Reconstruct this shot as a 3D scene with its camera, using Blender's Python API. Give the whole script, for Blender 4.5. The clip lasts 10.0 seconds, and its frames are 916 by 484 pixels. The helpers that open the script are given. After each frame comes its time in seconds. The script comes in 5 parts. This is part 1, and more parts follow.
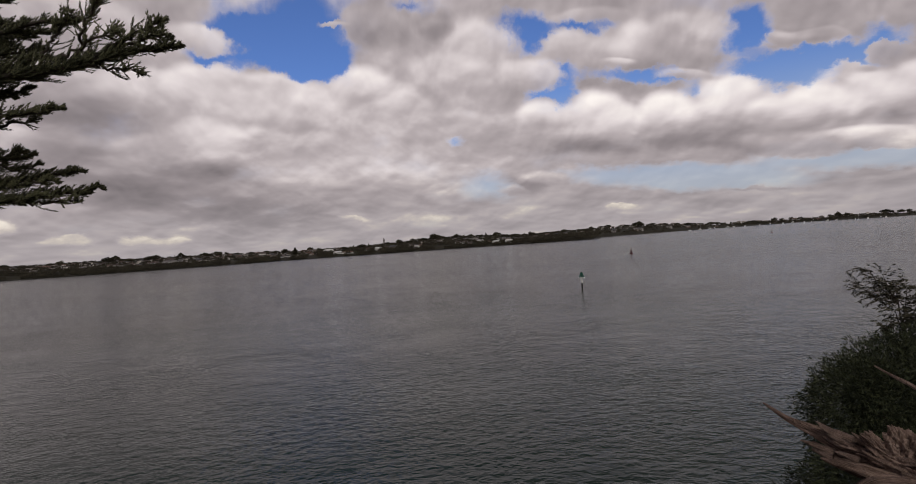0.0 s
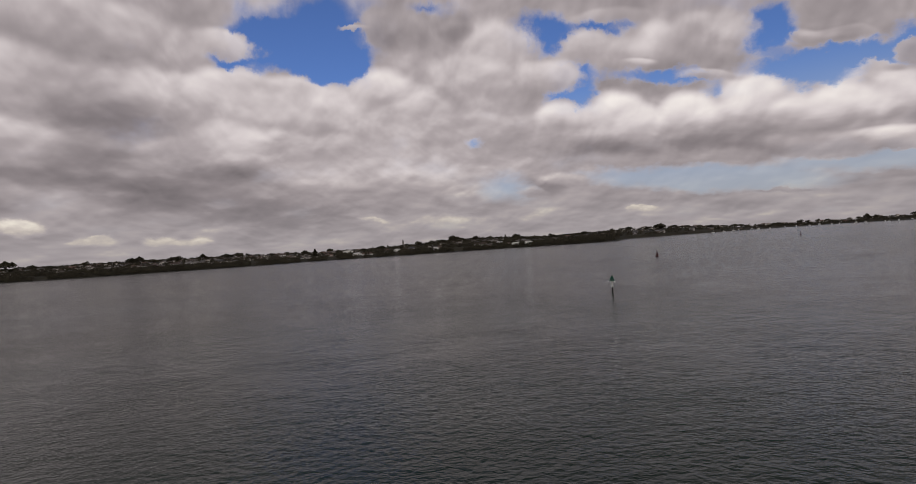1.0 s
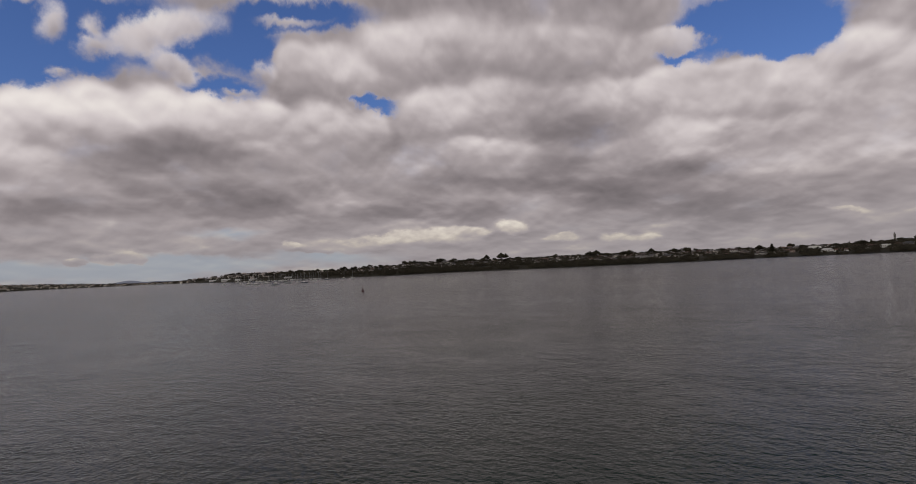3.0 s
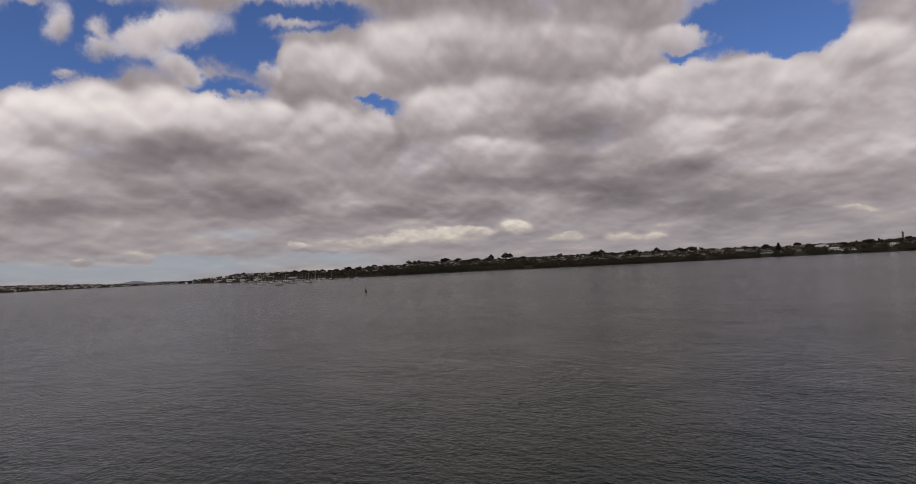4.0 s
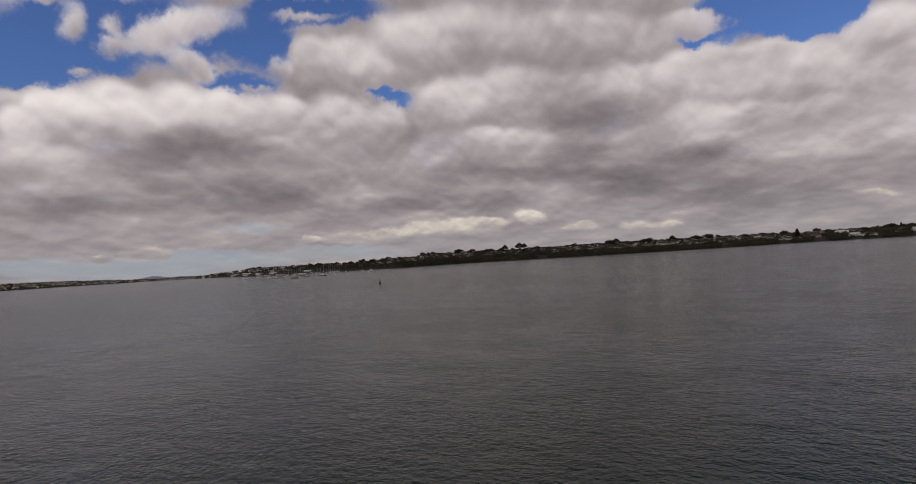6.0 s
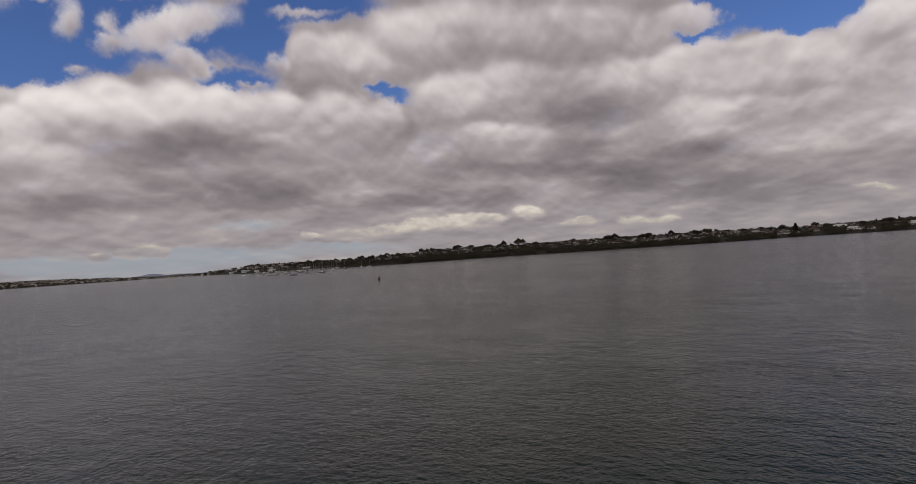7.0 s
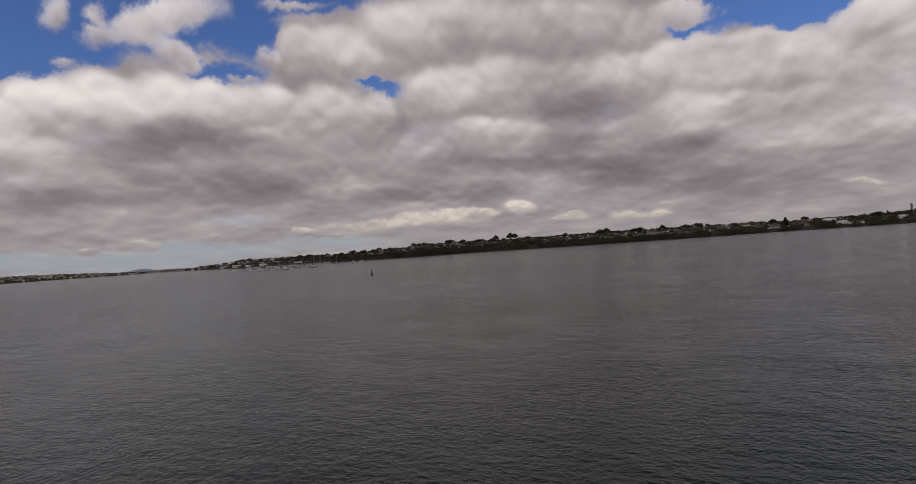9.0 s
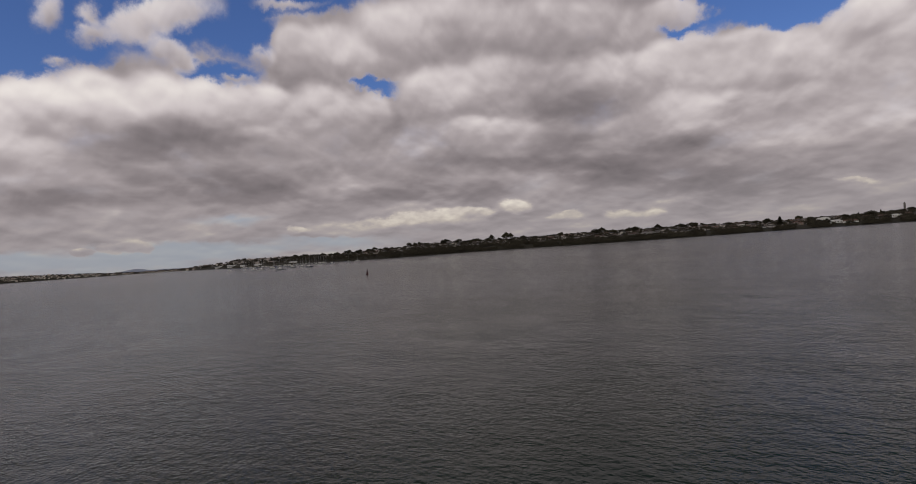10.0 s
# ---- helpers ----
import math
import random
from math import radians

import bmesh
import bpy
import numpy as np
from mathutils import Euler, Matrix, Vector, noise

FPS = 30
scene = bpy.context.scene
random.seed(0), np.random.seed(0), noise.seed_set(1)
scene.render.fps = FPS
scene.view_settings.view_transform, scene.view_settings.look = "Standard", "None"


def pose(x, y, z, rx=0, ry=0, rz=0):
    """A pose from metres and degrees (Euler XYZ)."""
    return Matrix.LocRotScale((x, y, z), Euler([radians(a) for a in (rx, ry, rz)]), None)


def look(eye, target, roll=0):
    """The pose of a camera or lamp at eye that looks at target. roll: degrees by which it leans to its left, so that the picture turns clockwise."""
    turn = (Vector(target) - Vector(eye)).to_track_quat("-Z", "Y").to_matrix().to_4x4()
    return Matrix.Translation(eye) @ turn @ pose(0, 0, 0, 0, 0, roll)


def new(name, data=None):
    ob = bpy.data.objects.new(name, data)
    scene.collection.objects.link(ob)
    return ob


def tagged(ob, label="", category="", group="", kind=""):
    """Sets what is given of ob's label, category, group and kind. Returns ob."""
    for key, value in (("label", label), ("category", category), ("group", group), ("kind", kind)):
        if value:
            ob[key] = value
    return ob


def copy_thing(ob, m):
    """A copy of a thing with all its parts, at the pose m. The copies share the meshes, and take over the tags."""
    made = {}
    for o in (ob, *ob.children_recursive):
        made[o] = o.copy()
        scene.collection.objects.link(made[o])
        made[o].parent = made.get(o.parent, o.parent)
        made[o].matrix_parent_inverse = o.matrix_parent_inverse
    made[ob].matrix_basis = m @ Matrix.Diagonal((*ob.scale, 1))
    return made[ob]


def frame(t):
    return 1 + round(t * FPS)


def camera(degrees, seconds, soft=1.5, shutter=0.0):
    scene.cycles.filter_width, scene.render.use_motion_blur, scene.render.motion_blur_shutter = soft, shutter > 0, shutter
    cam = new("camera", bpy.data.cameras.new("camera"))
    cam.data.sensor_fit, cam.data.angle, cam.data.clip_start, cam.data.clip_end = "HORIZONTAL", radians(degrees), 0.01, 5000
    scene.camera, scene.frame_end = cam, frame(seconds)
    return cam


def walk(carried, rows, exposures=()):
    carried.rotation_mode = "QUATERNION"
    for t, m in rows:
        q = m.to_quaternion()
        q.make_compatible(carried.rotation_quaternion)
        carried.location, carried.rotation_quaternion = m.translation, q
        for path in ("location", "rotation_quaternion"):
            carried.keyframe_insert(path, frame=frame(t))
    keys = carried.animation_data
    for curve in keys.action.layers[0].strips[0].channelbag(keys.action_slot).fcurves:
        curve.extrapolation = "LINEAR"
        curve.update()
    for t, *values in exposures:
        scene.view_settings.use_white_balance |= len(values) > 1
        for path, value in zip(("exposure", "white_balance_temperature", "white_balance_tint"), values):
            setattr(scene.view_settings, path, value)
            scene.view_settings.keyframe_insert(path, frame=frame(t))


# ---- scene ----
# ---- camera and its flight: out between the cliff-top trees, a turn to the left, a slow drift over the water ----
cam = camera(77.69, 10.0, soft=0.65)
PATH = [
    (0.0, pose(0.00, 0.00, 13.00, 89.92, 3.88, -0.00)),
    (0.5, pose(-0.50, 2.16, 13.03, 90.02, 3.80, -0.14)),
    (1.0, pose(-1.30, 4.87, 13.13, 90.22, 3.76, 1.87)),
    (1.1, pose(-1.46, 5.38, 13.14, 90.37, 3.78, 4.13)),
    (1.2, pose(-1.61, 5.85, 13.15, 90.52, 3.76, 6.62)),
    (1.3, pose(-1.75, 6.27, 13.16, 90.87, 3.62, 11.88)),
    (1.4, pose(-1.87, 6.65, 13.16, 91.17, 3.48, 17.25)),
    (1.5, pose(-1.94, 6.97, 13.16, 91.60, 3.31, 25.64)),
    (1.6, pose(-1.98, 7.23, 13.13, 91.83, 3.24, 30.94)),
    (1.7, pose(-1.98, 7.58, 13.14, 92.01, 3.03, 35.65)),
    (1.8, pose(-2.02, 7.84, 13.15, 92.06, 2.90, 37.50)),
    (2.0, pose(-2.17, 8.48, 13.16, 92.13, 2.72, 40.38)),
    (2.5, pose(-2.85, 10.03, 13.22, 92.25, 2.75, 44.07)),
    (4.0, pose(-4.36, 13.48, 13.32, 92.32, 3.08, 45.42)),
    (4.5, pose(-4.73, 14.23, 13.30, 92.17, 3.26, 45.98)),
    (5.0, pose(-5.08, 14.58, 13.24, 91.98, 3.45, 46.54)),
    (5.5, pose(-5.39, 14.72, 13.16, 91.77, 3.71, 46.83)),
    (7.0, pose(-6.21, 14.89, 12.93, 91.10, 4.18, 46.68)),
    (7.5, pose(-6.47, 14.95, 12.89, 90.93, 4.21, 46.58)),
    (8.0, pose(-6.75, 14.99, 12.86, 90.76, 4.25, 46.40)),
    (8.5, pose(-7.06, 15.04, 12.84, 90.63, 4.34, 46.19)),
    (9.0, pose(-7.34, 15.11, 12.85, 90.50, 4.24, 45.87)),
    (9.5, pose(-7.59, 15.26, 12.87, 90.40, 4.29, 45.42)),
    (10.0, pose(-7.81, 15.43, 12.91, 90.42, 4.32, 45.42)),
]
walk(cam, PATH, [(0.0, 0.22), (0.4, 0.14), (1.0, 0.06), (1.6, 0.0), (2.5, -0.04), (10.0, -0.06)])

# ---- daylight: broken cloud over blue sky, a weak wide sun ----
SUN_EL, SUN_AZ = 44.0, 172.0
world = bpy.data.worlds.new("sky")
scene.world = world
world.use_nodes = True
wt = world.node_tree
wt.nodes.clear()


class Nodes:
    """Short forms to write a node tree as arithmetic."""

    def __init__(self, tree):
        self.tree = tree

    def put(self, kind, ins=(), **props):
        n = self.tree.nodes.new(kind)
        if "operation" in props:
            n.operation = props["operation"]
        if "use_clamp" in props:
            n.use_clamp = props["use_clamp"]
        if "interpolation_type" in props:
            n.interpolation_type = props["interpolation_type"]
        if "data_type" in props:
            n.data_type, n.blend_type = props["data_type"], props["blend_type"]
        if "gradient_type" in props:
            n.gradient_type = props["gradient_type"]
        if "vector_type" in props:
            n.vector_type = props["vector_type"]
        if "feature" in props:
            n.feature = props["feature"]
        for key, value in (ins.items() if isinstance(ins, dict) else enumerate(ins)):
            if value is None:
                continue
            if isinstance(value, bpy.types.NodeSocket):
                self.tree.links.new(value, n.inputs[key])
            else:
                n.inputs[key].default_value = value
        return n

    def math(self, op, a, b=None, c=None, clamp=False):
        return self.put("ShaderNodeMath", (a, b, c), operation=op, use_clamp=clamp).outputs[0]

    def vec(self, op, a, b=None, c=None):
        return self.put("ShaderNodeVectorMath", (a, b, c), operation=op).outputs[0]

    def join(self, x, y, z=0.0):
        return self.put("ShaderNodeCombineXYZ", (x, y, z)).outputs[0]

    def noise(self, v, scale, detail=4.0, rough=0.5, lac=2.17, distort=0.0, out=0):
        n = self.put("ShaderNodeTexNoise", {"Vector": v, "Scale": scale, "Detail": detail, "Roughness": rough, "Lacunarity": lac, "Distortion": distort})
        return n.outputs[out]

    def step(self, v, lo, hi, to0=0.0, to1=1.0):
        return self.put("ShaderNodeMapRange", {"Value": v, "From Min": lo, "From Max": hi, "To Min": to0, "To Max": to1}, interpolation_type="SMOOTHSTEP").outputs[0]

    def ramp(self, v, *stops):
        n = self.put("ShaderNodeValToRGB", (v,))
        e = n.color_ramp.elements
        while len(e) < len(stops):
            e.new(0.5)
        for el, (p, c) in zip(e, stops):
            el.position, el.color = p, (*c, 1)
        return n.outputs[0]

    def mix(self, f, a, b, how="MIX"):
        n = self.put("ShaderNodeMix", data_type="RGBA", blend_type=how)
        for i, value in ((0, f), (6, a), (7, b)):
            if isinstance(value, bpy.types.NodeSocket):
                self.tree.links.new(value, n.inputs[i])
            else:
                n.inputs[i].default_value = value if i == 0 else (*value, 1)
        return n.outputs[2]


W = Nodes(wt)
way = W.put("ShaderNodeTexCoord").outputs["Generated"]
sep = W.put("ShaderNodeSeparateXYZ", (way,))
AZ = W.math("DEGREES", W.math("ARCTAN2", sep.outputs[0], sep.outputs[1]))
EL = W.math("DEGREES", W.math("ARCSINE", sep.outputs[2]))
ELP = W.math("MAXIMUM", EL, 0.0)
# cloud forms: round overhead, drawn out into flat bars towards the horizon
FLAT = W.math("MULTIPLY", W.math("LOGARITHM", W.math("ADD", ELP, 6.0), math.e), 2.65)
CL = W.join(W.math("MULTIPLY", AZ, 0.115), FLAT, 0.37)
n_warp = W.noise(CL, 1.9, 1.0, 0.4, out=1)
n_fine = W.noise(CL, 6.5, 5.0, 0.56, out=1)
reach = W.math("MINIMUM", W.math("MULTIPLY_ADD", ELP, 0.17, 0.45), 2.6)
wv = W.vec("MULTIPLY", W.vec("SUBTRACT", n_warp, (0.5, 0.5, 0.5)), (1.4, 0.5, 0.0))
HERE = W.vec("ADD", W.join(AZ, EL), W.put("ShaderNodeVectorMath", {0: wv, 3: reach}, operation="SCALE").outputs[0])
# ragged outlines, and knobbly ones on the low heaps far off
wf = W.vec("MULTIPLY", W.vec("SUBTRACT", n_fine, (0.5, 0.5, 0.5)), (2.2, 2.0, 0.0))
n_low = W.noise(W.join(W.math("MULTIPLY", AZ, 0.55), EL, 0.37), 1.0, 3.0, 0.55, out=1)
wl = W.vec("MULTIPLY", W.vec("SUBTRACT", n_low, (0.5, 0.5, 0.5)), (1.3, 1.1, 0.0))
RAG = W.put("ShaderNodeVectorMath", {0: wf, 3: W.step(EL, 1.0, 11.0, 0.15, 1.0)}, operation="SCALE").outputs[0]
HERE = W.vec("ADD", HERE, W.put("ShaderNodeVectorMath", {0: wl, 3: W.step(EL, 3.0, 8.0, 1.0, 0.0)}, operation="SCALE").outputs[0])
HERE = W.vec("ADD", HERE, RAG)
sums = {"gap": 0.0, "bright": 0.0, "dark": 0.0}


def group(name, ins, outs):
    """An empty node group with those sockets, and its two ends."""
    t = bpy.data.node_groups.new(name, "ShaderNodeTree")
    for side, names in (("INPUT", ins), ("OUTPUT", outs)):
        for n, kind in names:
            t.interface.new_socket(name=n, in_out=side, socket_type="NodeSocketVector" if kind == "v" else "NodeSocketFloat")
    N = Nodes(t)
    return t, N, N.put("NodeGroupInput").outputs, N.put("NodeGroupOutput").inputs


# each oval passes its place on to the next one, so that the tree is worked through in order
OVAL, G, gi, go = group("sky_oval", (("here", "v"), ("place", "v"), ("turn", "v"), ("size", "v"), ("weight", "f"), ("sum", "f")), (("sum", "f"), ("here", "v")))
mapped = G.put("ShaderNodeMapping", {"Vector": gi["here"], "Location": gi["place"], "Rotation": gi["turn"], "Scale": gi["size"]}, vector_type="TEXTURE").outputs[0]
total = G.math("MULTIPLY_ADD", G.put("ShaderNodeTexGradient", (mapped,), gradient_type="SPHERICAL").outputs["Fac"], gi["weight"], gi["sum"])
OVAL.links.new(total, go["sum"])
OVAL.links.new(G.vec("MULTIPLY_ADD", total, (1e-7, 1e-7, 0.0), gi["here"]), go["here"])


def spot(kind, az, el, ra, re, weight, tilt):
    """A soft oval of the sky, in degrees of azimuth and height."""
    global HERE
    n = wt.nodes.new("ShaderNodeGroup")
    n.node_tree = OVAL
    for key, value in (("place", (az, el, 0)), ("turn", (0, 0, radians(tilt))), ("size", (ra, re, 1)), ("weight", weight)):
        n.inputs[key].default_value = value
    wt.links.new(HERE, n.inputs["here"])
    if sums[kind] != 0.0:
        wt.links.new(sums[kind], n.inputs["sum"])
    sums[kind], HERE = n.outputs["sum"], n.outputs["here"]


def gap(*a):
    spot("gap", *a)


def bright(*a):
    spot("bright", *a)


def dark(*a):
    spot("dark", *a)


gap(-83.6, 18.9, 5.0, 4.1, 1, 9)
gap(-80.9, 17.3, 6.2, 2.1, 1, 7)
gap(-65.2, 21.1, 5.1, 4.2, 1, 3)
gap(-58.4, 23.9, 9.1, 1.9, 1, 1)
gap(-66.7, 17.2, 4.2, 1.3, 0.9, 2)
gap(-52.0, 15.7, 2.6, 1.2, 1, -2)
gap(-54.2, 16.6, 1.8, 0.8, 0.8, -2)
gap(-16.1, 18.9, 7.7, 2.8, 1, -14)
gap(-22.3, 17.7, 3.5, 1.4, 0.8, -11)
gap(-31.0, 18.7, 0.8, 0.5, 0.7, -8)
gap(-66.6, 4.1, 5.2, 0.8, 0.45, -2)
gap(-70.8, 1.5, 9.3, 1.0, 0.5, -3)
gap(-83.4, 1.5, 4.6, 0.8, 0.45, -4)
gap(-76.0, 0.8, 17.0, 1.9, 0.75, -2)
gap(-58.0, 1.4, 10.0, 1.3, 0.6, -3)
gap(-74.7, 21.0, 9.8, 4.2, 1.0, 6)
gap(-79.1, 21.3, 5.2, 2.7, 0.6, 8)
gap(-14.9, 20.7, 9.0, 4.7, 1, 1)
gap(-12.7, 16.7, 4.2, 1.6, 0.8, 0)
gap(7.5, 19.6, 3.6, 2.5, 1, -6)
gap(13.0, 19.5, 4.5, 1.3, 0.7, -8)
gap(28.3, 16.5, 2.9, 2.4, 1, -12)
gap(30.3, 12.8, 4.9, 2.0, 1, -11)
gap(34.8, 13.1, 5.7, 1.4, 0.9, -13)
gap(37.9, 13.7, 2.3, 1.3, 0.6, -15)
gap(10.6, 13.1, 3.1, 2.0, 1, -6)
gap(10.8, 15.5, 3.4, 1.6, 0.7, -6)
gap(19.0, 14.3, 6.9, 1.0, 0.8, -8)
gap(24.5, 12.3, 3.0, 0.9, 0.6, -9)
gap(35.5, 5.0, 10.5, 1.6, 1.2, -8)
gap(22.0, 4.6, 14.0, 1.6, 1.15, -6)
gap(3.7, 5.3, 3.5, 2.1, 0.6, -4)
gap(0.2, 10.2, 2.0, 0.8, 0.5, -4)
gap(-3.3, 22.8, 4.1, 1.0, 0.5, -2)
gap(-12.0, 27.0, 9.0, 5.5, 0.3, 0)
HERE = W.vec("SUBTRACT", HERE, RAG)
bright(-71.0, 20.2, 7.0, 3.2, 0.5, 4)
bright(-81.0, 14.3, 6.1, 2.8, 0.8, 5)
bright(-71.1, 15.4, 9.3, 2.8, 0.8, 3)
bright(-84.6, 10.8, 3.0, 2.3, 0.5, 4)
bright(-55.2, 19.7, 8.1, 3.4, 0.7, -1)
bright(-44.4, 21.6, 8.9, 3.6, 0.35, -4)
bright(-44.8, 16.0, 6.5, 2.8, 0.6, -4)
bright(-22.6, 14.1, 5.5, 3.0, 0.5, -10)
bright(-14.7, 14.3, 7.9, 2.4, 0.6, -12)
bright(-23.3, 11.4, 3.0, 1.7, 0.8, -9)
bright(-46.9, 3.1, 5.6, 1.0, 1.3, -4)
bright(-39.5, 3.6, 2.6, 0.8, 1.2, -4)
bright(-34.1, 2.2, 2.2, 0.6, 0.9, -4)
bright(-28.9, 2.0, 2.1, 0.6, 0.9, -5)
bright(-26.1, 1.8, 1.2, 0.5, 0.7, -5)
bright(-75.5, 2.4, 2.5, 0.7, 0.9, -3)
bright(-57.4, 2.7, 6.2, 0.8, 0.5, -3)
bright(-10.5, 3.5, 3.1, 0.6, 0.6, -7)
bright(-16.5, 7.0, 2.2, 0.7, 0.4, -8)
bright(-42.1, 11.9, 6.5, 1.2, 0.5, -4)
bright(-60.2, 12.4, 8.9, 2.5, 0.3, -1)
bright(-8.2, 15.2, 4.2, 2.6, 0.3, -16)
bright(-77.9, 8.6, 5.6, 1.1, 0.2, 1)
bright(-32.6, 7.9, 3.9, 0.9, 0.3, -6)
bright(15.0, 11.2, 5.2, 2.7, 1, -7)
bright(25.8, 11.3, 4.3, 3.0, 0.9, -9)
bright(35.4, 10.3, 5.2, 2.3, 0.9, -12)
bright(38.5, 10.5, 1.8, 1.8, 0.5, -13)
bright(36.7, 6.5, 5.0, 1.1, 0.7, -9)
bright(19.2, 17.3, 10.0, 2.5, 0.45, -9)
bright(-22.1, 15.9, 7.5, 2.1, 0.5, 2)
bright(-23.4, 10.8, 5.4, 2.6, 0.5, 0)
bright(-7.9, 15.5, 5.2, 2.7, 0.5, -2)
bright(3.9, 17.0, 6.4, 3.7, 0.5, -5)
bright(-12.5, 7.8, 8.4, 1.4, 0.35, -2)
bright(-2.4, 2.7, 4.7, 0.5, 0.6, -4)
bright(13.6, 7.3, 5.0, 0.8, 0.4, -6)
bright(-6.0, 18.4, 1.2, 2.1, 0.3, -2)
bright(9.0, 6.2, 3.4, 0.7, 0.3, -5)
bright(16.0, 2.6, 2.2, 0.4, 0.4, -5)
bright(32.1, 2.1, 7.2, 0.6, 0.3, -6)
bright(-26.4, 1.9, 1.9, 0.5, 0.5, -3)
bright(-34.2, 2.3, 2.8, 0.6, 0.5, -3)
bright(-8.9, 10.0, 22.9, 7.3, 0.7, -2)
# cloud added above the view, to darken what the water reflects
dark(-32.0, 31.0, 15.0, 9.0, 0.9, 0)
dark(-71.8, 11.6, 8.2, 2.6, 0.85, 1)
dark(-66.5, 7.3, 9.9, 2.0, 1, -1)
dark(-42.4, 8.4, 9.9, 1.7, 0.65, -4)
dark(-31.7, 13.1, 6.6, 2.7, 0.4, -7)
dark(-50.9, 13.6, 8.2, 2.0, 0.4, -3)
dark(-22.0, 5.0, 16.0, 3.4, 0.6, -6)
dark(-30.5, 6.3, 8.1, 1.7, 0.6, -6)
dark(-56.1, 5.4, 35.3, 1.0, 0.3, -3)
dark(-79.7, 6.4, 8.3, 1.5, 0.5, 0)
dark(-38.7, 19.3, 8.7, 2.4, 0.5, -6)
dark(-23.0, 8.2, 6.0, 1.4, 0.6, -7)
dark(-16.7, 11.0, 5.4, 2.0, 0.4, -10)
dark(-9.9, 7.9, 3.8, 1.4, 0.4, -10)
dark(-47.9, 5.9, 10.5, 1.2, 0.5, -4)
dark(-20.9, 4.4, 10.5, 1.4, 0.4, -6)
dark(-37.1, 17.2, 5.2, 1.6, 0.4, -6)
dark(-32.0, 12.7, 6.4, 2.5, 0.8, 3)
dark(-33.0, 9.5, 5.4, 1.6, 0.8, 1)
dark(-6.9, 21.2, 4.0, 2.8, 1, -1)
dark(-0.4, 20.9, 3.4, 1.8, 1.1, -3)
dark(13.1, 8.3, 9.4, 1.5, 0.8, -6)
dark(26.5, 7.1, 8.0, 1.2, 0.7, -8)
dark(-10.3, 5.6, 4.0, 0.7, 0.6, -3)
dark(7.5, 5.4, 3.5, 1.3, 0.7, -5)
dark(37.9, 7.9, 2.2, 1.8, 0.7, -11)
dark(33.6, 6.8, 3.3, 1.0, 0.4, -9)
dark(32.0, 15.2, 3.5, 0.8, 0.5, -13)
dark(22.8, 17.1, 4.6, 1.7, 0.3, -10)
dark(-12.3, 10.6, 6.7, 1.4, 0.3, -2)
dark(-28.3, 7.6, 9.1, 1.5, 0.4, 0)
dark(36.6, 3.0, 6.1, 0.9, 0.3, -7)
dark(25.7, 1.9, 12.4, 0.8, 0.4, -5)

n_form = W.noise(CL, 1.8, 3.0, 0.45)
over = W.step(EL, 26.0, 33.0)
holes = W.math("MULTIPLY", over, W.math("MULTIPLY_ADD", W.noise(CL, 1.0, 3.0, 0.5), 3.0, -1.6))
gaps = W.math("ADD", sums["gap"], W.math("MAXIMUM", holes, 0.0))
rag = W.math("MULTIPLY_ADD", n_form, 0.6, -0.30)
CLEAR = W.math("MULTIPLY", W.step(W.math("ADD", gaps, rag), 0.02, 0.58), W.step(EL, 2.0, 14.0, 0.62, 1.0))
lit = W.math("MULTIPLY_ADD", sums["bright"], 0.22, 0.44)
lit = W.math("MULTIPLY_ADD", sums["dark"], -0.24, lit)
lit = W.math("MULTIPLY_ADD", n_form, 0.28, W.math("SUBTRACT", lit, 0.14))


HEAP, G, gi, go = group("heaped_cloud", (("here", "v"), ("rag", "v"), ("place", "v"), ("turn", "v"), ("size", "v"), ("shade", "f"), ("rise", "f"), ("firm", "f"), ("lit", "f"), ("clear", "f")), (("lit", "f"), ("clear", "f"), ("here", "v")))
mapped = G.put("ShaderNodeMapping", {"Vector": gi["here"], "Location": gi["place"], "Rotation": gi["turn"], "Scale": gi["size"]}, vector_type="TEXTURE").outputs[0]
v_up = G.put("ShaderNodeSeparateXYZ", (mapped,)).outputs[1]
soft = G.step(G.put("ShaderNodeVectorMath", (mapped,), operation="LENGTH").outputs["Value"], 0.58, 1.07, 1.0, 0.0)
cover = G.math("MULTIPLY", soft, G.step(v_up, -0.9, 0.35))
ragged = G.put("ShaderNodeMapping", {"Vector": G.vec("ADD", gi["here"], gi["rag"]), "Location": gi["place"], "Rotation": gi["turn"], "Scale": gi["size"]}, vector_type="TEXTURE").outputs[0]
inside = G.step(G.put("ShaderNodeVectorMath", (ragged,), operation="LENGTH").outputs["Value"], gi["firm"], 1.04, 1.0, 0.0)
new_lit = G.math("MULTIPLY_ADD", cover, G.math("SUBTRACT", G.math("MULTIPLY_ADD", v_up, gi["rise"], gi["shade"]), gi["lit"]), gi["lit"])
new_clear = G.math("MULTIPLY", gi["clear"], G.math("MULTIPLY_ADD", inside, -0.93, 1.0))
HEAP.links.new(new_lit, go["lit"])
HEAP.links.new(new_clear, go["clear"])
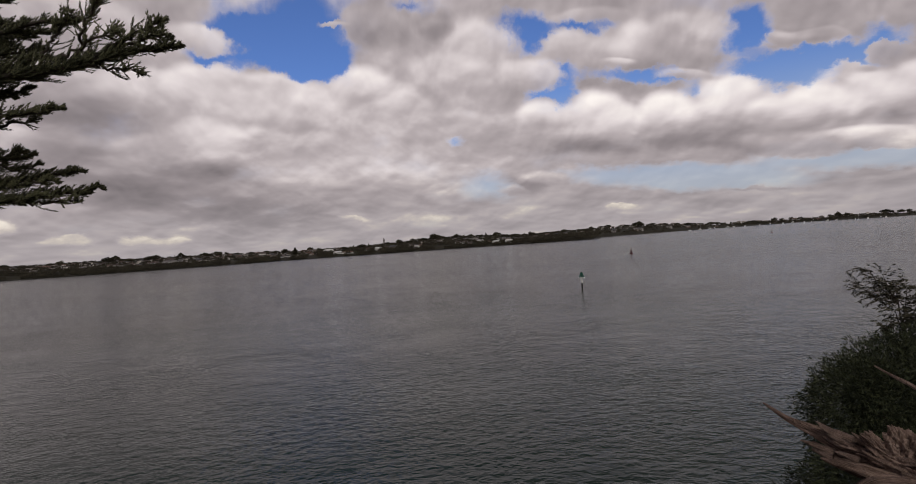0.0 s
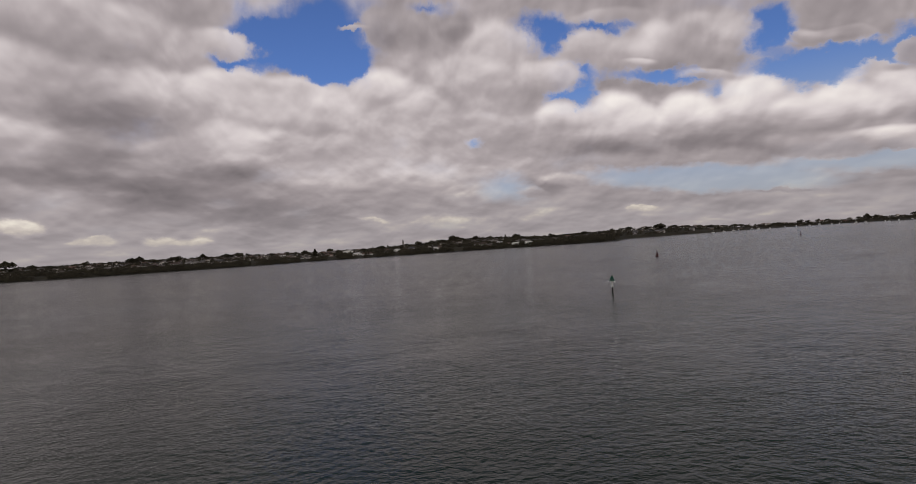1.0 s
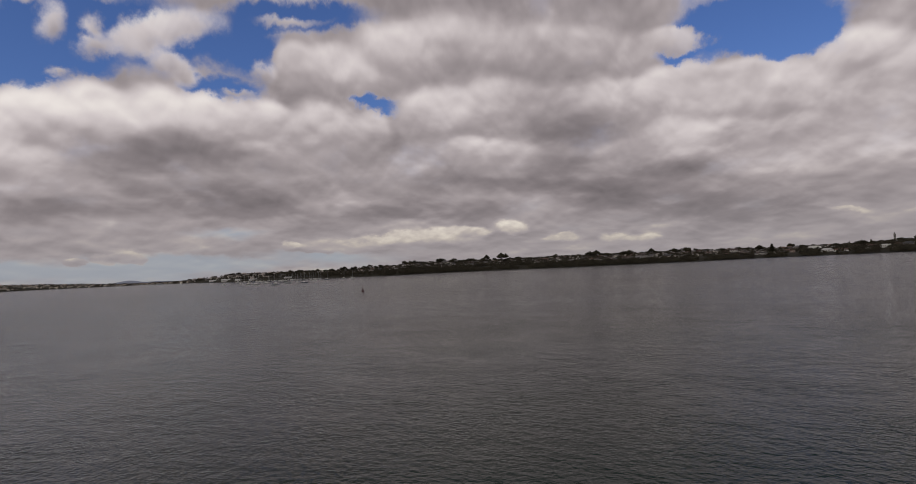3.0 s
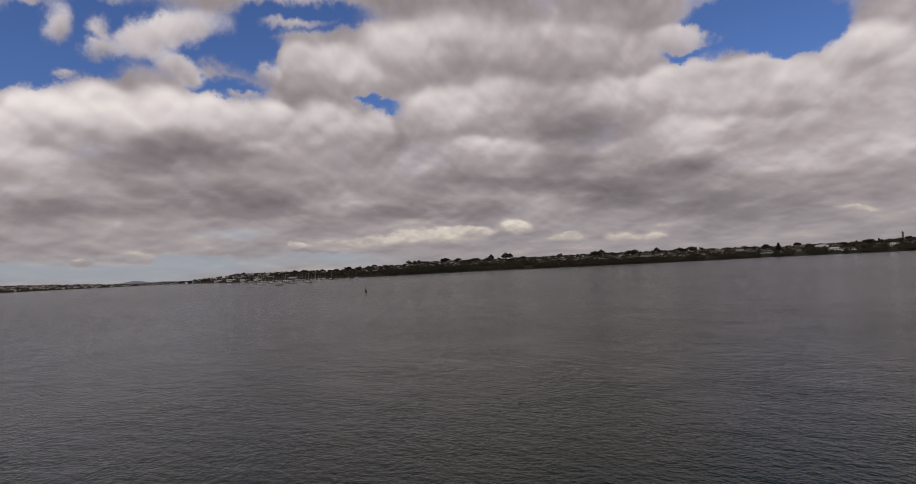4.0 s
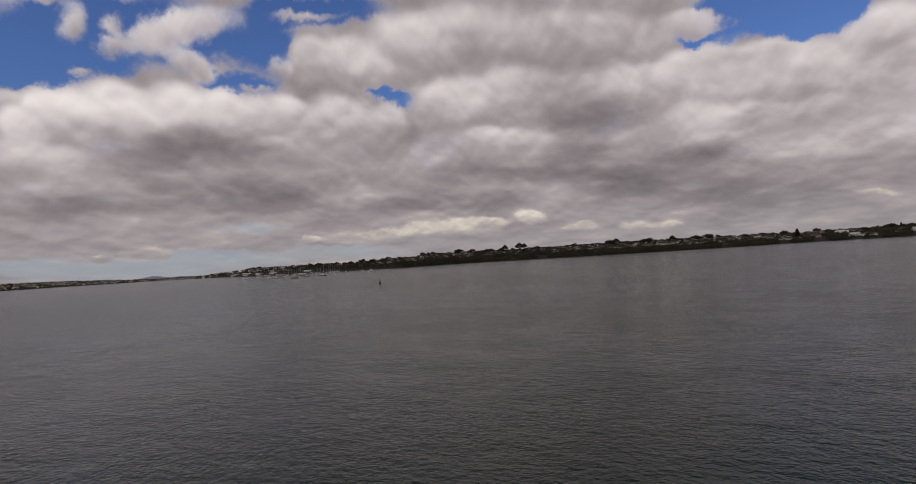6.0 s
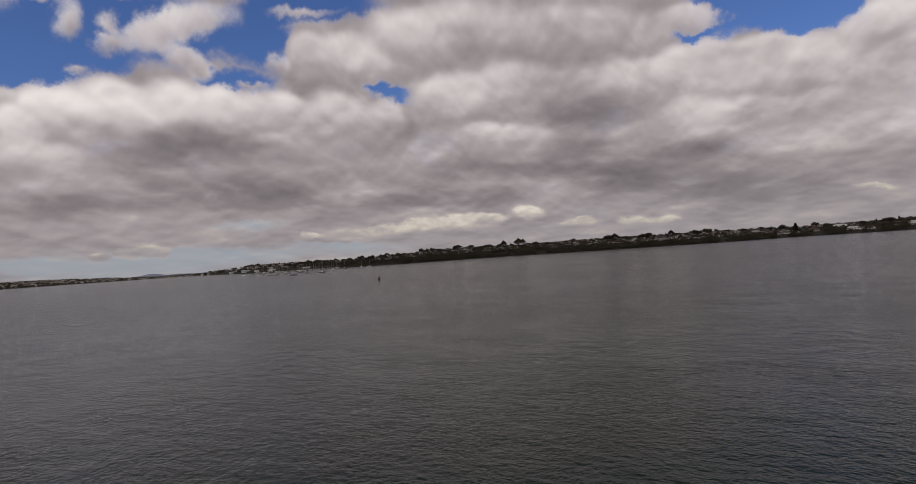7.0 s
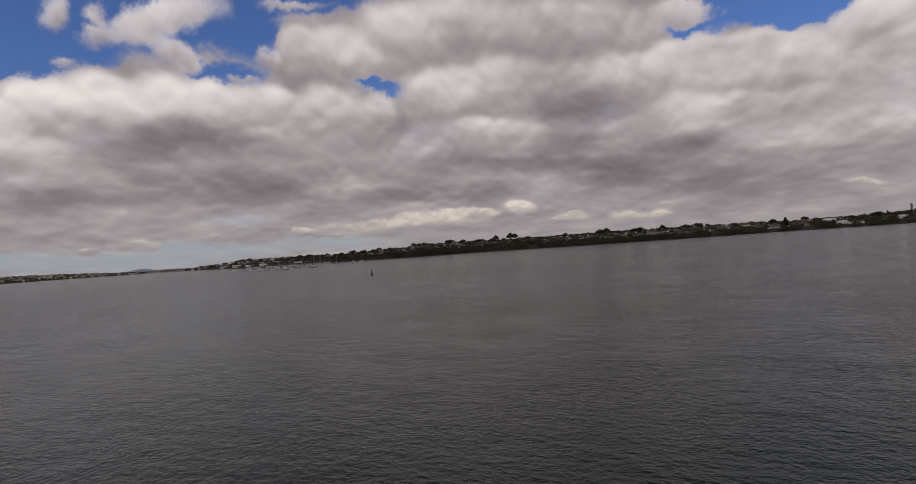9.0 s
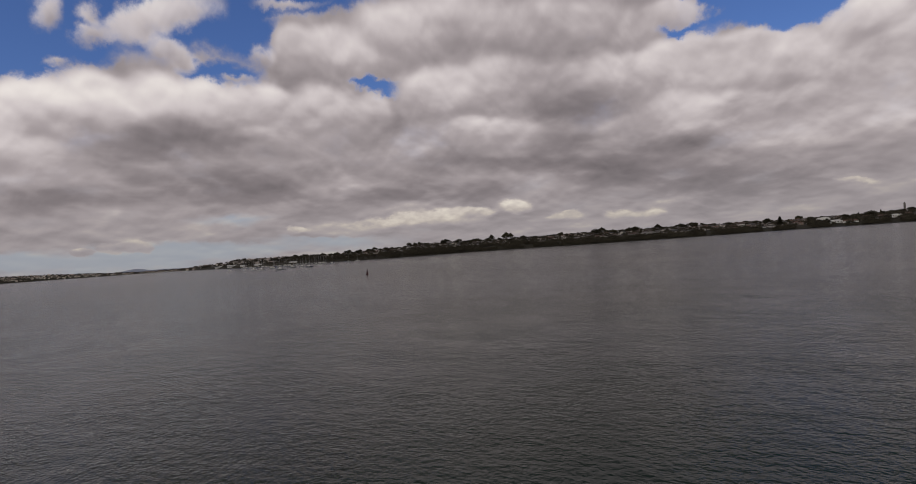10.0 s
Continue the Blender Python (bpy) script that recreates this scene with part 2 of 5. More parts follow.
HEAP.links.new(G.vec("MULTIPLY_ADD", G.math("ADD", new_lit, new_clear), (1e-7, 1e-7, 0.0), gi["here"]), go["here"])


def heap(az, el, ra, re, tilt, shade, rise, firm=0.72):
    """A heaped cloud: a crisp lit top that fades down into its own grey base."""
    global lit, CLEAR, HERE
    n = wt.nodes.new("ShaderNodeGroup")
    n.node_tree = HEAP
    for key, value in (("place", (az, el - 0.3, 0)), ("turn", (0, 0, radians(tilt))), ("size", (ra, re, 1)), ("shade", shade), ("rise", rise), ("firm", firm)):
        n.inputs[key].default_value = value
    for key, value in (("here", HERE), ("rag", RAG), ("lit", lit), ("clear", CLEAR)):
        wt.links.new(value, n.inputs[key])
    lit, CLEAR, HERE = n.outputs["lit"], n.outputs["clear"], n.outputs["here"]


heap(-50.6, 20.6, 6.4, 3.9, -2, 0.6, 0.16)
heap(-44, 21.3, 7.1, 4.1, -5, 0.59, 0.14)
heap(-59.8, 20, 2.9, 2.2, 1, 0.66, 0.16)
heap(-55.9, 19.6, 3.7, 2.7, -1, 0.7, 0.16)
heap(-36.5, 20, 6.9, 3.6, -7, 0.57, 0.12)
heap(-30.3, 19.6, 6.1, 3, -9, 0.57, 0.12)
heap(-22.9, 19.8, 3.6, 1.6, -12, 0.62, 0.14)
heap(-46.8, 15.3, 4.6, 3.2, -4, 0.66, 0.2)
heap(-40.9, 15.7, 5.6, 3.6, -5, 0.58, 0.18)
heap(-34, 14.9, 6.2, 3.2, -7, 0.5, 0.16)
heap(-29.5, 15.5, 3.1, 2.5, -9, 0.66, 0.18)
heap(-24.2, 15.4, 3.4, 2.5, -10, 0.7, 0.18)
heap(-20.1, 14.7, 3.2, 2.3, -11, 0.68, 0.18)
heap(-15.7, 14.3, 3.6, 2.2, -13, 0.7, 0.18)
heap(-11.5, 14, 3.3, 2.7, -14, 0.62, 0.16)
heap(-8, 14.2, 3, 3, -16, 0.56, 0.14)
heap(-23.1, 10.7, 3, 1.7, -9, 0.74, 0.2)
heap(-27.3, 9.9, 3.7, 1.6, -8, 0.5, 0.16)
heap(-17.8, 10.3, 5.1, 2.2, -10, 0.52, 0.18)
heap(-11.4, 9.6, 4.4, 2.3, -11, 0.52, 0.18)
heap(-63.5, 14.8, 3.6, 2.6, 0, 0.72, 0.2)
heap(-58, 14.4, 4, 2.8, -1, 0.66, 0.2)
heap(-53.4, 13.7, 3.5, 2.2, -2, 0.62, 0.2)
heap(-83.8, 12.5, 2.5, 2.5, 4, 0.76, 0.22)
heap(-80.8, 13.8, 3.3, 3, 4, 0.8, 0.24)
heap(-76.5, 14.6, 3.7, 2.9, 3, 0.82, 0.24)
heap(-72.1, 15.2, 3.6, 2.7, 3, 0.82, 0.24)
heap(-67.7, 14.7, 3.2, 2.5, 1, 0.76, 0.22)
heap(-82.7, 10.2, 3.5, 1.9, 2, 0.62, 0.2)
heap(-41.2, 11.3, 5.8, 1.7, -5, 0.6, 0.2)
heap(-59.4, 2.6, 2.8, 0.64, -4, 0.47, 0.1)
heap(-56, 2.8, 3.4, 0.83, -4, 0.53, 0.12)
heap(-61, 2.9, 1, 0.46, -4, 0.61, 0.2)
heap(-52.8, 3.1, 2.3, 0.83, -4, 0.63, 0.2)
heap(-50.1, 3.2, 2.5, 0.92, -4, 0.67, 0.2)
heap(-46.9, 3.3, 2.6, 0.92, -4, 0.71, 0.2)
heap(-43.6, 3.5, 2.5, 0.83, -4, 0.71, 0.2)
heap(-39.2, 3.7, 2.1, 0.74, -5, 0.73, 0.2)
heap(-34.7, 2.3, 1.9, 0.55, -5, 0.59, 0.2)
heap(-29.2, 2.1, 1.8, 0.55, -5, 0.59, 0.2)
heap(-25.8, 1.9, 1.2, 0.46, -5, 0.55, 0.2)
heap(-33.8, 2.7, 1.1, 0.46, -5, 0.61, 0.2)
heap(-76.8, 2.4, 1.5, 0.55, -3, 0.53, 0.2)
heap(-74.7, 2.3, 1.5, 0.64, -4, 0.55, 0.2)
heap(-79, 2.2, 1.1, 0.37, -4, 0.45, 0.2)
heap(-10.3, 3.2, 1.9, 0.37, -8, 0.57, 0.15)
heap(3.5, 18.9, 4.1, 3.5, -5, 0.64, 0.16)
heap(-0.3, 16.5, 4.7, 3, -3, 0.6, 0.16)
heap(7.9, 15.8, 3.8, 1.8, -6, 0.62, 0.16)
heap(-6.9, 21.2, 3.6, 2.6, -1, 0.44, 0.08)
heap(-0.4, 20.9, 2.7, 1.4, -3, 0.36, 0.06)
heap(12.1, 18, 3.4, 1.9, -7, 0.6, 0.14)
heap(18.1, 17.4, 4.3, 2.1, -9, 0.58, 0.14)
heap(23.3, 17.3, 4.5, 2.4, -11, 0.56, 0.14)
heap(-17.9, 15.5, 3.9, 2, 1, 0.68, 0.18)
heap(-22.1, 15.9, 3.3, 1.9, 2, 0.68, 0.18)
heap(-13.1, 14.4, 4.1, 2.2, -1, 0.64, 0.18)
heap(-8.5, 15.6, 3.8, 2.3, -1, 0.72, 0.2)
heap(-4.6, 13.7, 3.5, 2.4, -3, 0.62, 0.2)
heap(-26, 14.8, 4.3, 2.3, 3, 0.6, 0.18)
heap(-23.4, 10.8, 4.4, 2.6, 0, 0.62, 0.18)
heap(9.4, 11.9, 2.9, 1.9, -6, 0.72, 0.2)
heap(30.3, 9.5, 3.1, 1.9, -10, 0.74, 0.2)
heap(25.9, 11.6, 3, 2.6, -10, 0.76, 0.22)
heap(20.8, 10.8, 3.4, 2.3, -8, 0.78, 0.22)
heap(16.6, 10.5, 2.8, 2.2, -7, 0.8, 0.22)
heap(13.9, 11.9, 3.2, 2.3, -7, 0.80, 0.24)
heap(33.3, 9.6, 3.1, 2, -11, 0.78, 0.22)
heap(36.6, 10, 2.6, 2.1, -12, 0.76, 0.22)
heap(39, 10, 2, 2.2, -13, 0.7, 0.2)
heap(36.7, 6.4, 4.6, 1, -9, 0.74, 0.16)
heap(30.6, 6.7, 5.7, 1.3, -8, 0.48, 0.14)
heap(32, 15.4, 2.6, 0.6, -13, 0.5, 0.1)
heap(38.2, 12.6, 2.2, 0.9, -14, 0.44, 0.1)
heap(8.9, 5.9, 3.1, 1, -5, 0.56, 0.2)
heap(-10.4, 5.5, 2.8, 0.7, -3, 0.4, 0.1)
heap(16, 2.6, 2, 0.37, -5, 0.65, 0.14)
heap(-70.6, 22.3, 4.4, 1.8, 14, 0.70, 0.12, 0.35)
heap(-73.6, 21.0, 3.2, 1.7, 26, 0.68, 0.12, 0.30)
heap(-76.6, 20.1, 2.2, 1.1, 24, 0.64, 0.10, 0.15)
heap(-71.4, 19.4, 2.6, 1.5, -14, 0.66, 0.10, 0.30)
heap(-69.6, 18.4, 1.7, 1.2, -24, 0.62, 0.10, 0.20)
heap(-80.0, 21.6, 2.0, 1.9, 40, 0.64, 0.10, 0.20)
heap(-76.3, 21.6, 1.2, 1.2, 50, 0.58, 0.10, 0.05)
heap(-63.3, 19.3, 1.8, 1.1, -24, 0.60, 0.10, 0.15)
heap(-78.8, 17.4, 1.5, 0.6, 4, 0.50, 0.10, 0.0)
heap(-65.4, 17.3, 1.4, 0.6, 4, 0.50, 0.10, 0.0)
heap(-84.4, 14.9, 1.8, 1.1, 6, 0.64, 0.10, 0.30)
heap(-60.4, 23.6, 4.4, 0.7, 4, 0.52, 0.10, 0.0)
heap(14, 20.5, 3.9, 0.8, -8, 0.5, 0.06, 0.4)
heap(16.9, 16.1, 2.2, 0.5, -8, 0.6, 0.1, 0.4)
heap(23.1, 14.1, 3.5, 0.6, -10, 0.6, 0.1, 0.4)
heap(33.7, 15.2, 2.1, 0.6, -14, 0.48, 0.06, 0.4)
heap(-10.9, 21.5, 2.3, 0.4, 0, 0.5, 0.05, 0.4)
heap(35.5, 12.1, 2, 0.5, -13, 0.5, 0.06, 0.4)
heap(6, 4.9, 1.7, 0.7, -4, 0.5, 0.1, 0.4)
heap(28.2, 3.1, 2.8, 0.28, -6, 0.35, 0.1, 0.4)

# soft billows at three sizes, lit from above
CW = W.vec("ADD", CL, W.vec("MULTIPLY", W.vec("SUBTRACT", W.noise(CL, 1.3, 1.0, 0.5, out=1), (0.5, 0.5, 0.5)), (0.3, 0.2, 0.0)))
for size, lift, amount in ((1.5, 0.20, 0.40), (3.2, 0.10, 0.30), (7.0, 0.05, 0.08)):
    low_side = W.noise(CW, size, 2.0, 0.42)
    high_side = W.noise(W.vec("ADD", CW, (-0.12 * lift, lift, 0.0)), size, 2.0, 0.42)
    lit = W.math("MULTIPLY_ADD", W.math("SUBTRACT", low_side, high_side), amount, lit)
# rounded heads on the brighter cloud
for size, amount in ((2.0, 0.36), (5.0, 0.26)):
    puff = W.put("ShaderNodeTexVoronoi", {"Vector": CW, "Scale": size, "Smoothness": 1.0}, feature="SMOOTH_F1").outputs["Distance"]
    puff_up = W.put("ShaderNodeTexVoronoi", {"Vector": W.vec("ADD", CW, (-0.06 / size, 0.30 / size, 0.0)), "Scale": size, "Smoothness": 1.0}, feature="SMOOTH_F1").outputs["Distance"]
    rounded = W.math("SUBTRACT", W.math("MULTIPLY", puff_up, puff_up), W.math("MULTIPLY", puff, puff))
    lit = W.math("MULTIPLY_ADD", W.math("MULTIPLY", W.math("SUBTRACT", rounded, 0.0), W.step(lit, 0.2, 0.6)), amount, lit)
# the sunlit heaps far off are knobbly
knob = W.noise(W.join(W.math("MULTIPLY", AZ, 0.9), W.math("MULTIPLY", EL, 1.6)), 1.0, 2.0, 0.5)
lit = W.math("MULTIPLY_ADD", W.math("MULTIPLY", W.math("MULTIPLY", W.step(EL, 4.0, 8.0, 1.0, 0.0), W.step(lit, 0.5, 0.66)), W.math("SUBTRACT", knob, 0.5)), 0.45, lit)
lit = W.math("MULTIPLY_ADD", sums["dark"], -0.06, lit)
lit = W.math("MULTIPLY_ADD", sums["bright"], 0.05, W.math("SUBTRACT", lit, 0.02))
# the upper sky, nearly all unseen, is dimmed to lower the water's reflection
lit = W.math("SUBTRACT", lit, W.step(EL, 23.0, 38.0, 0.0, 0.44))
# thin edges let the light through
edge = W.math("MULTIPLY", CLEAR, W.math("SUBTRACT", 1.0, CLEAR))
lit = W.math("MULTIPLY_ADD", edge, 0.40, lit)
cloud = W.ramp(lit, (0.0, (0.13, 0.114, 0.120)), (0.28, (0.25, 0.218, 0.226)), (0.5, (0.40, 0.352, 0.360)), (0.75, (0.64, 0.578, 0.580)), (1.0, (0.86, 0.80, 0.765)))
# low cloud yellows and greys out in the distance
low = W.step(EL, 0.0, 7.0, 1.0, 0.0)
cloud = W.mix(W.math("MULTIPLY", low, 0.32), cloud, (0.335, 0.318, 0.332))
cloud = W.mix(W.math("MULTIPLY", W.step(EL, 2.0, 8.0, 1.0, 0.0), W.step(lit, 0.42, 0.7)), cloud, W.mix(1.0, cloud, (1.0, 0.985, 0.87), "MULTIPLY"))
air_node = W.put("ShaderNodeTexSky")
air_node.sky_type, air_node.sun_disc, air_node.dust_density = "NISHITA", False, 0.6
air_node.sun_elevation, air_node.sun_rotation = radians(SUN_EL), radians(SUN_AZ)
air = air_node.outputs[0]
blue = W.mix(1.0, air, (0.044, 0.057, 0.092), "MULTIPLY")
haze = W.step(EL, 2.0, 17.0, 0.85, 0.0)
blue = W.mix(haze, blue, (0.33, 0.38, 0.44))
sky_colour = W.mix(CLEAR, cloud, blue)
bg = W.put("ShaderNodeBackground", (sky_colour, 1.0))
wt.links.new(bg.outputs[0], W.put("ShaderNodeOutputWorld").inputs[0])

sun = new("sun", bpy.data.lights.new("sun", "SUN"))
sun.data.energy, sun.data.angle, sun.data.color = 1.15, radians(12), (1.0, 0.95, 0.88)
sun.matrix_world = look((0, 0, 0), (-math.sin(radians(SUN_AZ)) * math.cos(radians(SUN_EL)), -math.cos(radians(SUN_AZ)) * math.cos(radians(SUN_EL)), -math.sin(radians(SUN_EL))))

# ---- materials ----


def material(name):
    m = bpy.data.materials.new(name)
    m.use_nodes = True
    return m, Nodes(m.node_tree), m.node_tree.nodes["Principled BSDF"]


def speckled(name, dark_c, light_c, scale, rough=0.8, bump=0.0, big=0.2, gloss=0.3, island=0.0, per_object=0.0):
    """A rough surface whose colour varies at two scales, with fine relief."""
    m, N, b = material(name)
    p = N.put("ShaderNodeTexCoord").outputs["Object"]
    fine = N.noise(p, scale, 6.0, 0.65)
    wide = N.noise(p, scale * big, 3.0, 0.5)
    f = N.math("ADD", N.math("MULTIPLY", fine, 0.6), N.math("MULTIPLY", wide, 0.4))
    if island:
        f = N.math("MULTIPLY_ADD", N.math("SUBTRACT", N.put("ShaderNodeNewGeometry").outputs["Random Per Island"], 0.5), island, f)
    if per_object:
        f = N.math("MULTIPLY_ADD", N.math("SUBTRACT", N.put("ShaderNodeObjectInfo").outputs["Random"], 0.5), per_object, f)
    col = N.ramp(f, (0.3, dark_c), (0.7, light_c))
    N.tree.links.new(col, b.inputs["Base Color"])
    b.inputs["Roughness"].default_value, b.inputs["Specular IOR Level"].default_value = rough, gloss
    if bump:
        bn = N.put("ShaderNodeBump", {"Strength": 1.0, "Distance": bump, "Height": fine})
        N.tree.links.new(bn.outputs[0], b.inputs["Normal"])
    return m


def picked(name, colours, rough=0.7, grain=0.6):
    """Paint or cladding whose colour is picked for each object, slightly weathered."""
    m, N, b = material(name)
    r = N.put("ShaderNodeObjectInfo").outputs["Random"]
    n = N.put("ShaderNodeValToRGB", (r,))
    n.color_ramp.interpolation = "CONSTANT"
    e = n.color_ramp.elements
    while len(e) < len(colours):
        e.new(0.5)
    for i, (el, c) in enumerate(zip(e, colours)):
        el.position, el.color = i / len(colours), (*c, 1)
    p = N.put("ShaderNodeTexCoord").outputs["Object"]
    wear = N.math("MULTIPLY_ADD", N.noise(p, grain, 5.0, 0.6), 0.5, 0.75)
    N.tree.links.new(N.mix(1.0, n.outputs[0], N.join(wear, wear, wear), "MULTIPLY"), b.inputs["Base Color"])
    b.inputs["Roughness"].default_value = rough
    return m


def water_material():
    m, N, b = material("sea_water")
    p = N.put("ShaderNodeTexCoord").outputs["Object"]
    long_p = N.vec("MULTIPLY", N.put("ShaderNodeMapping", {"Vector": p, "Rotation": (0, 0, radians(-14))}).outputs[0], (0.72, 1.0, 1.0))
    skew = N.vec("MULTIPLY", N.put("ShaderNodeMapping", {"Vector": p, "Rotation": (0, 0, radians(26))}).outputs[0], (0.75, 1.0, 1.0))
    h = N.math("MULTIPLY", N.noise(long_p, 0.2, 1.0, 0.5), 0.14)
    h = N.math("MULTIPLY_ADD", N.noise(long_p, 0.5, 1.0, 0.5), 0.12, h)
    h = N.math("MULTIPLY_ADD", N.noise(long_p, 1.7, 1.0, 0.5), 0.085, h)
    h = N.math("MULTIPLY_ADD", N.noise(skew, 2.5, 1.0, 0.5), 0.075, h)
    h = N.math("MULTIPLY_ADD", N.noise(long_p, 4.4, 2.0, 0.5, distort=0.3), 0.055, h)
    h = N.math("MULTIPLY_ADD", N.noise(skew, 9.0, 2.0, 0.5), 0.014, h)
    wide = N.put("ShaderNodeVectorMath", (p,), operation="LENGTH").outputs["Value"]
    # wind lanes: wide streaks where the surface lies flatter
    lane = N.step(N.noise(N.vec("MULTIPLY", p, (0.35, 1.0, 1.0)), 0.012, 4.0, 0.6), 0.36, 0.62, 0.72, 1.0)
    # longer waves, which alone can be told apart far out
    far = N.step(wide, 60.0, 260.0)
    h = N.math("MULTIPLY_ADD", N.math("MULTIPLY", N.noise(p, 0.16, 3.0, 0.6), far), 0.60, h)
    # gusts: patches a few metres wide where the wavelets are steeper
    gust = N.step(N.noise(N.vec("MULTIPLY", p, (0.6, 1.0, 1.0)), 0.11, 5.0, 0.6), 0.34, 0.66, 0.75, 1.4)
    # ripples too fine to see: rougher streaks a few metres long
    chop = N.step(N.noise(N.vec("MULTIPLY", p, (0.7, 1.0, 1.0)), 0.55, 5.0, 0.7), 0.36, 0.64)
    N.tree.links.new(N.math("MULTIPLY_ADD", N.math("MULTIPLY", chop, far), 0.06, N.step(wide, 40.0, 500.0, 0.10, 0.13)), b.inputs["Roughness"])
    bn = N.put("ShaderNodeBump", {"Strength": 1.0, "Distance": N.math("MULTIPLY", N.math("MULTIPLY", lane, gust), N.step(wide, 60.0, 420.0, 1.0, 2.0)), "Height": h})
    N.tree.links.new(bn.outputs[0], b.inputs["Normal"])
    silt = N.noise(p, 0.009, 3.0, 0.55)
    N.tree.links.new(N.ramp(silt, (0.35, (0.007, 0.021, 0.019)), (0.65, (0.017, 0.021, 0.010))), b.inputs["Base Color"])
    b.inputs["IOR"].default_value = 1.333
    b.inputs["Specular IOR Level"].default_value = 0.32
    return m


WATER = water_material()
GRASS = speckled("hill_grass", (0.015, 0.015, 0.010), (0.042, 0.037, 0.024), 0.05, 0.95, big=0.3)
MUD = speckled("shore_mud", (0.014, 0.013, 0.010), (0.040, 0.035, 0.028), 0.2, 0.8)
SOIL = speckled("bank_soil", (0.035, 0.028, 0.018), (0.09, 0.075, 0.045), 3.0, 0.95, 0.03)
# the haze of the air is painted into this hill's pale blue colour
HAZY = speckled("distant_hill", (0.27, 0.30, 0.37), (0.32, 0.35, 0.42), 0.004, 1.0, gloss=0.0)
WOODS = speckled("far_foliage", (0.028, 0.026, 0.020), (0.088, 0.078, 0.056), 0.25, 0.9, island=0.5, gloss=0.1)
CROWN = speckled("tree_foliage", (0.022, 0.022, 0.015), (0.078, 0.070, 0.045), 0.5, 0.9, island=0.45, per_object=0.35, gloss=0.1)
BARK = speckled("bark", (0.018, 0.015, 0.012), (0.065, 0.054, 0.042), 6.0, 0.95, 0.02)
SPRAY = speckled("cypress_spray", (0.026, 0.028, 0.017), (0.105, 0.105, 0.055), 9.0, 0.75, island=0.5, gloss=0.2)
LEAF = speckled("shrub_leaf", (0.018, 0.023, 0.013), (0.052, 0.059, 0.029), 6.0, 0.7, island=0.6, gloss=0.12)
LEAF_WARM = speckled("sapling_leaf", (0.026, 0.026, 0.017), (0.062, 0.056, 0.036), 6.0, 0.65, island=0.6, gloss=0.12)
WALL = picked("house_wall", [(0.30, 0.28, 0.25), (0.17, 0.14, 0.12), (0.50, 0.48, 0.45), (0.12, 0.10, 0.09), (0.24, 0.21, 0.18), (0.14, 0.12, 0.11), (0.36, 0.34, 0.31), (0.20, 0.15, 0.12)])
ROOF = picked("house_roof", [(0.06, 0.055, 0.055), (0.10, 0.055, 0.043), (0.12, 0.11, 0.11), (0.07, 0.047, 0.04), (0.16, 0.15, 0.145), (0.08, 0.073, 0.072), (0.12, 0.07, 0.053), (0.05, 0.05, 0.053)], 0.6)
WHITE = speckled("white_paint", (0.62, 0.61, 0.58), (0.80, 0.79, 0.76), 0.4, 0.55)
PALE_ROOF = speckled("pale_sheet_roof", (0.42, 0.41, 0.40), (0.58, 0.57, 0.56), 0.5, 0.5)
ROCK = speckled("breakwater_rock", (0.03, 0.028, 0.026), (0.10, 0.095, 0.088), 0.8, 0.9)
RED = speckled("red_buoy_paint", (0.028, 0.005, 0.006), (0.075, 0.010, 0.010), 1.5, 0.5)
GREEN = speckled("green_marker_paint", (0.006, 0.055, 0.038), (0.014, 0.105, 0.07), 2.0, 0.5)
BLACK = speckled("tarred_timber", (0.010, 0.010, 0.010), (0.035, 0.032, 0.03), 3.0, 0.75)
HULL = picked("boat_hull", [(0.72, 0.71, 0.69), (0.55, 0.54, 0.52), (0.05, 0.06, 0.09), (0.66, 0.66, 0.64), (0.30, 0.31, 0.33)], 0.35, 0.8)
# inner hills: the shade of the cloud is put into darker house colours
SHADED_WALL = speckled("suburb_walls_shaded", (0.10, 0.09, 0.08), (0.52, 0.49, 0.44), 0.02, 0.7, island=0.95)
SHADED_ROOF = speckled("suburb_roofs_shaded", (0.05, 0.042, 0.038), (0.30, 0.26, 0.235), 0.02, 0.7, island=0.95)
# outer point: its sunshine is put into paler walls and roofs
SUNLIT_WALL = speckled("cream_weatherboard_sunlit", (0.42, 0.39, 0.33), (0.86, 0.82, 0.72), 0.02, 0.7, island=0.95)
SUNLIT_ROOF = speckled("outer_roofs_sunlit", (0.07, 0.055, 0.05), (0.50, 0.42, 0.36), 0.02, 0.7, island=0.95)
ALLOY = speckled("mast_alloy", (0.26, 0.26, 0.26), (0.42, 0.42, 0.42), 2.0, 0.4)


def glass():
    m, N, b = material("window_glass")
    b.inputs["Base Color"].default_value = (0.025, 0.03, 0.035, 1)
    b.inputs["Roughness"].default_value = 0.08
    return m


GLASS = glass()


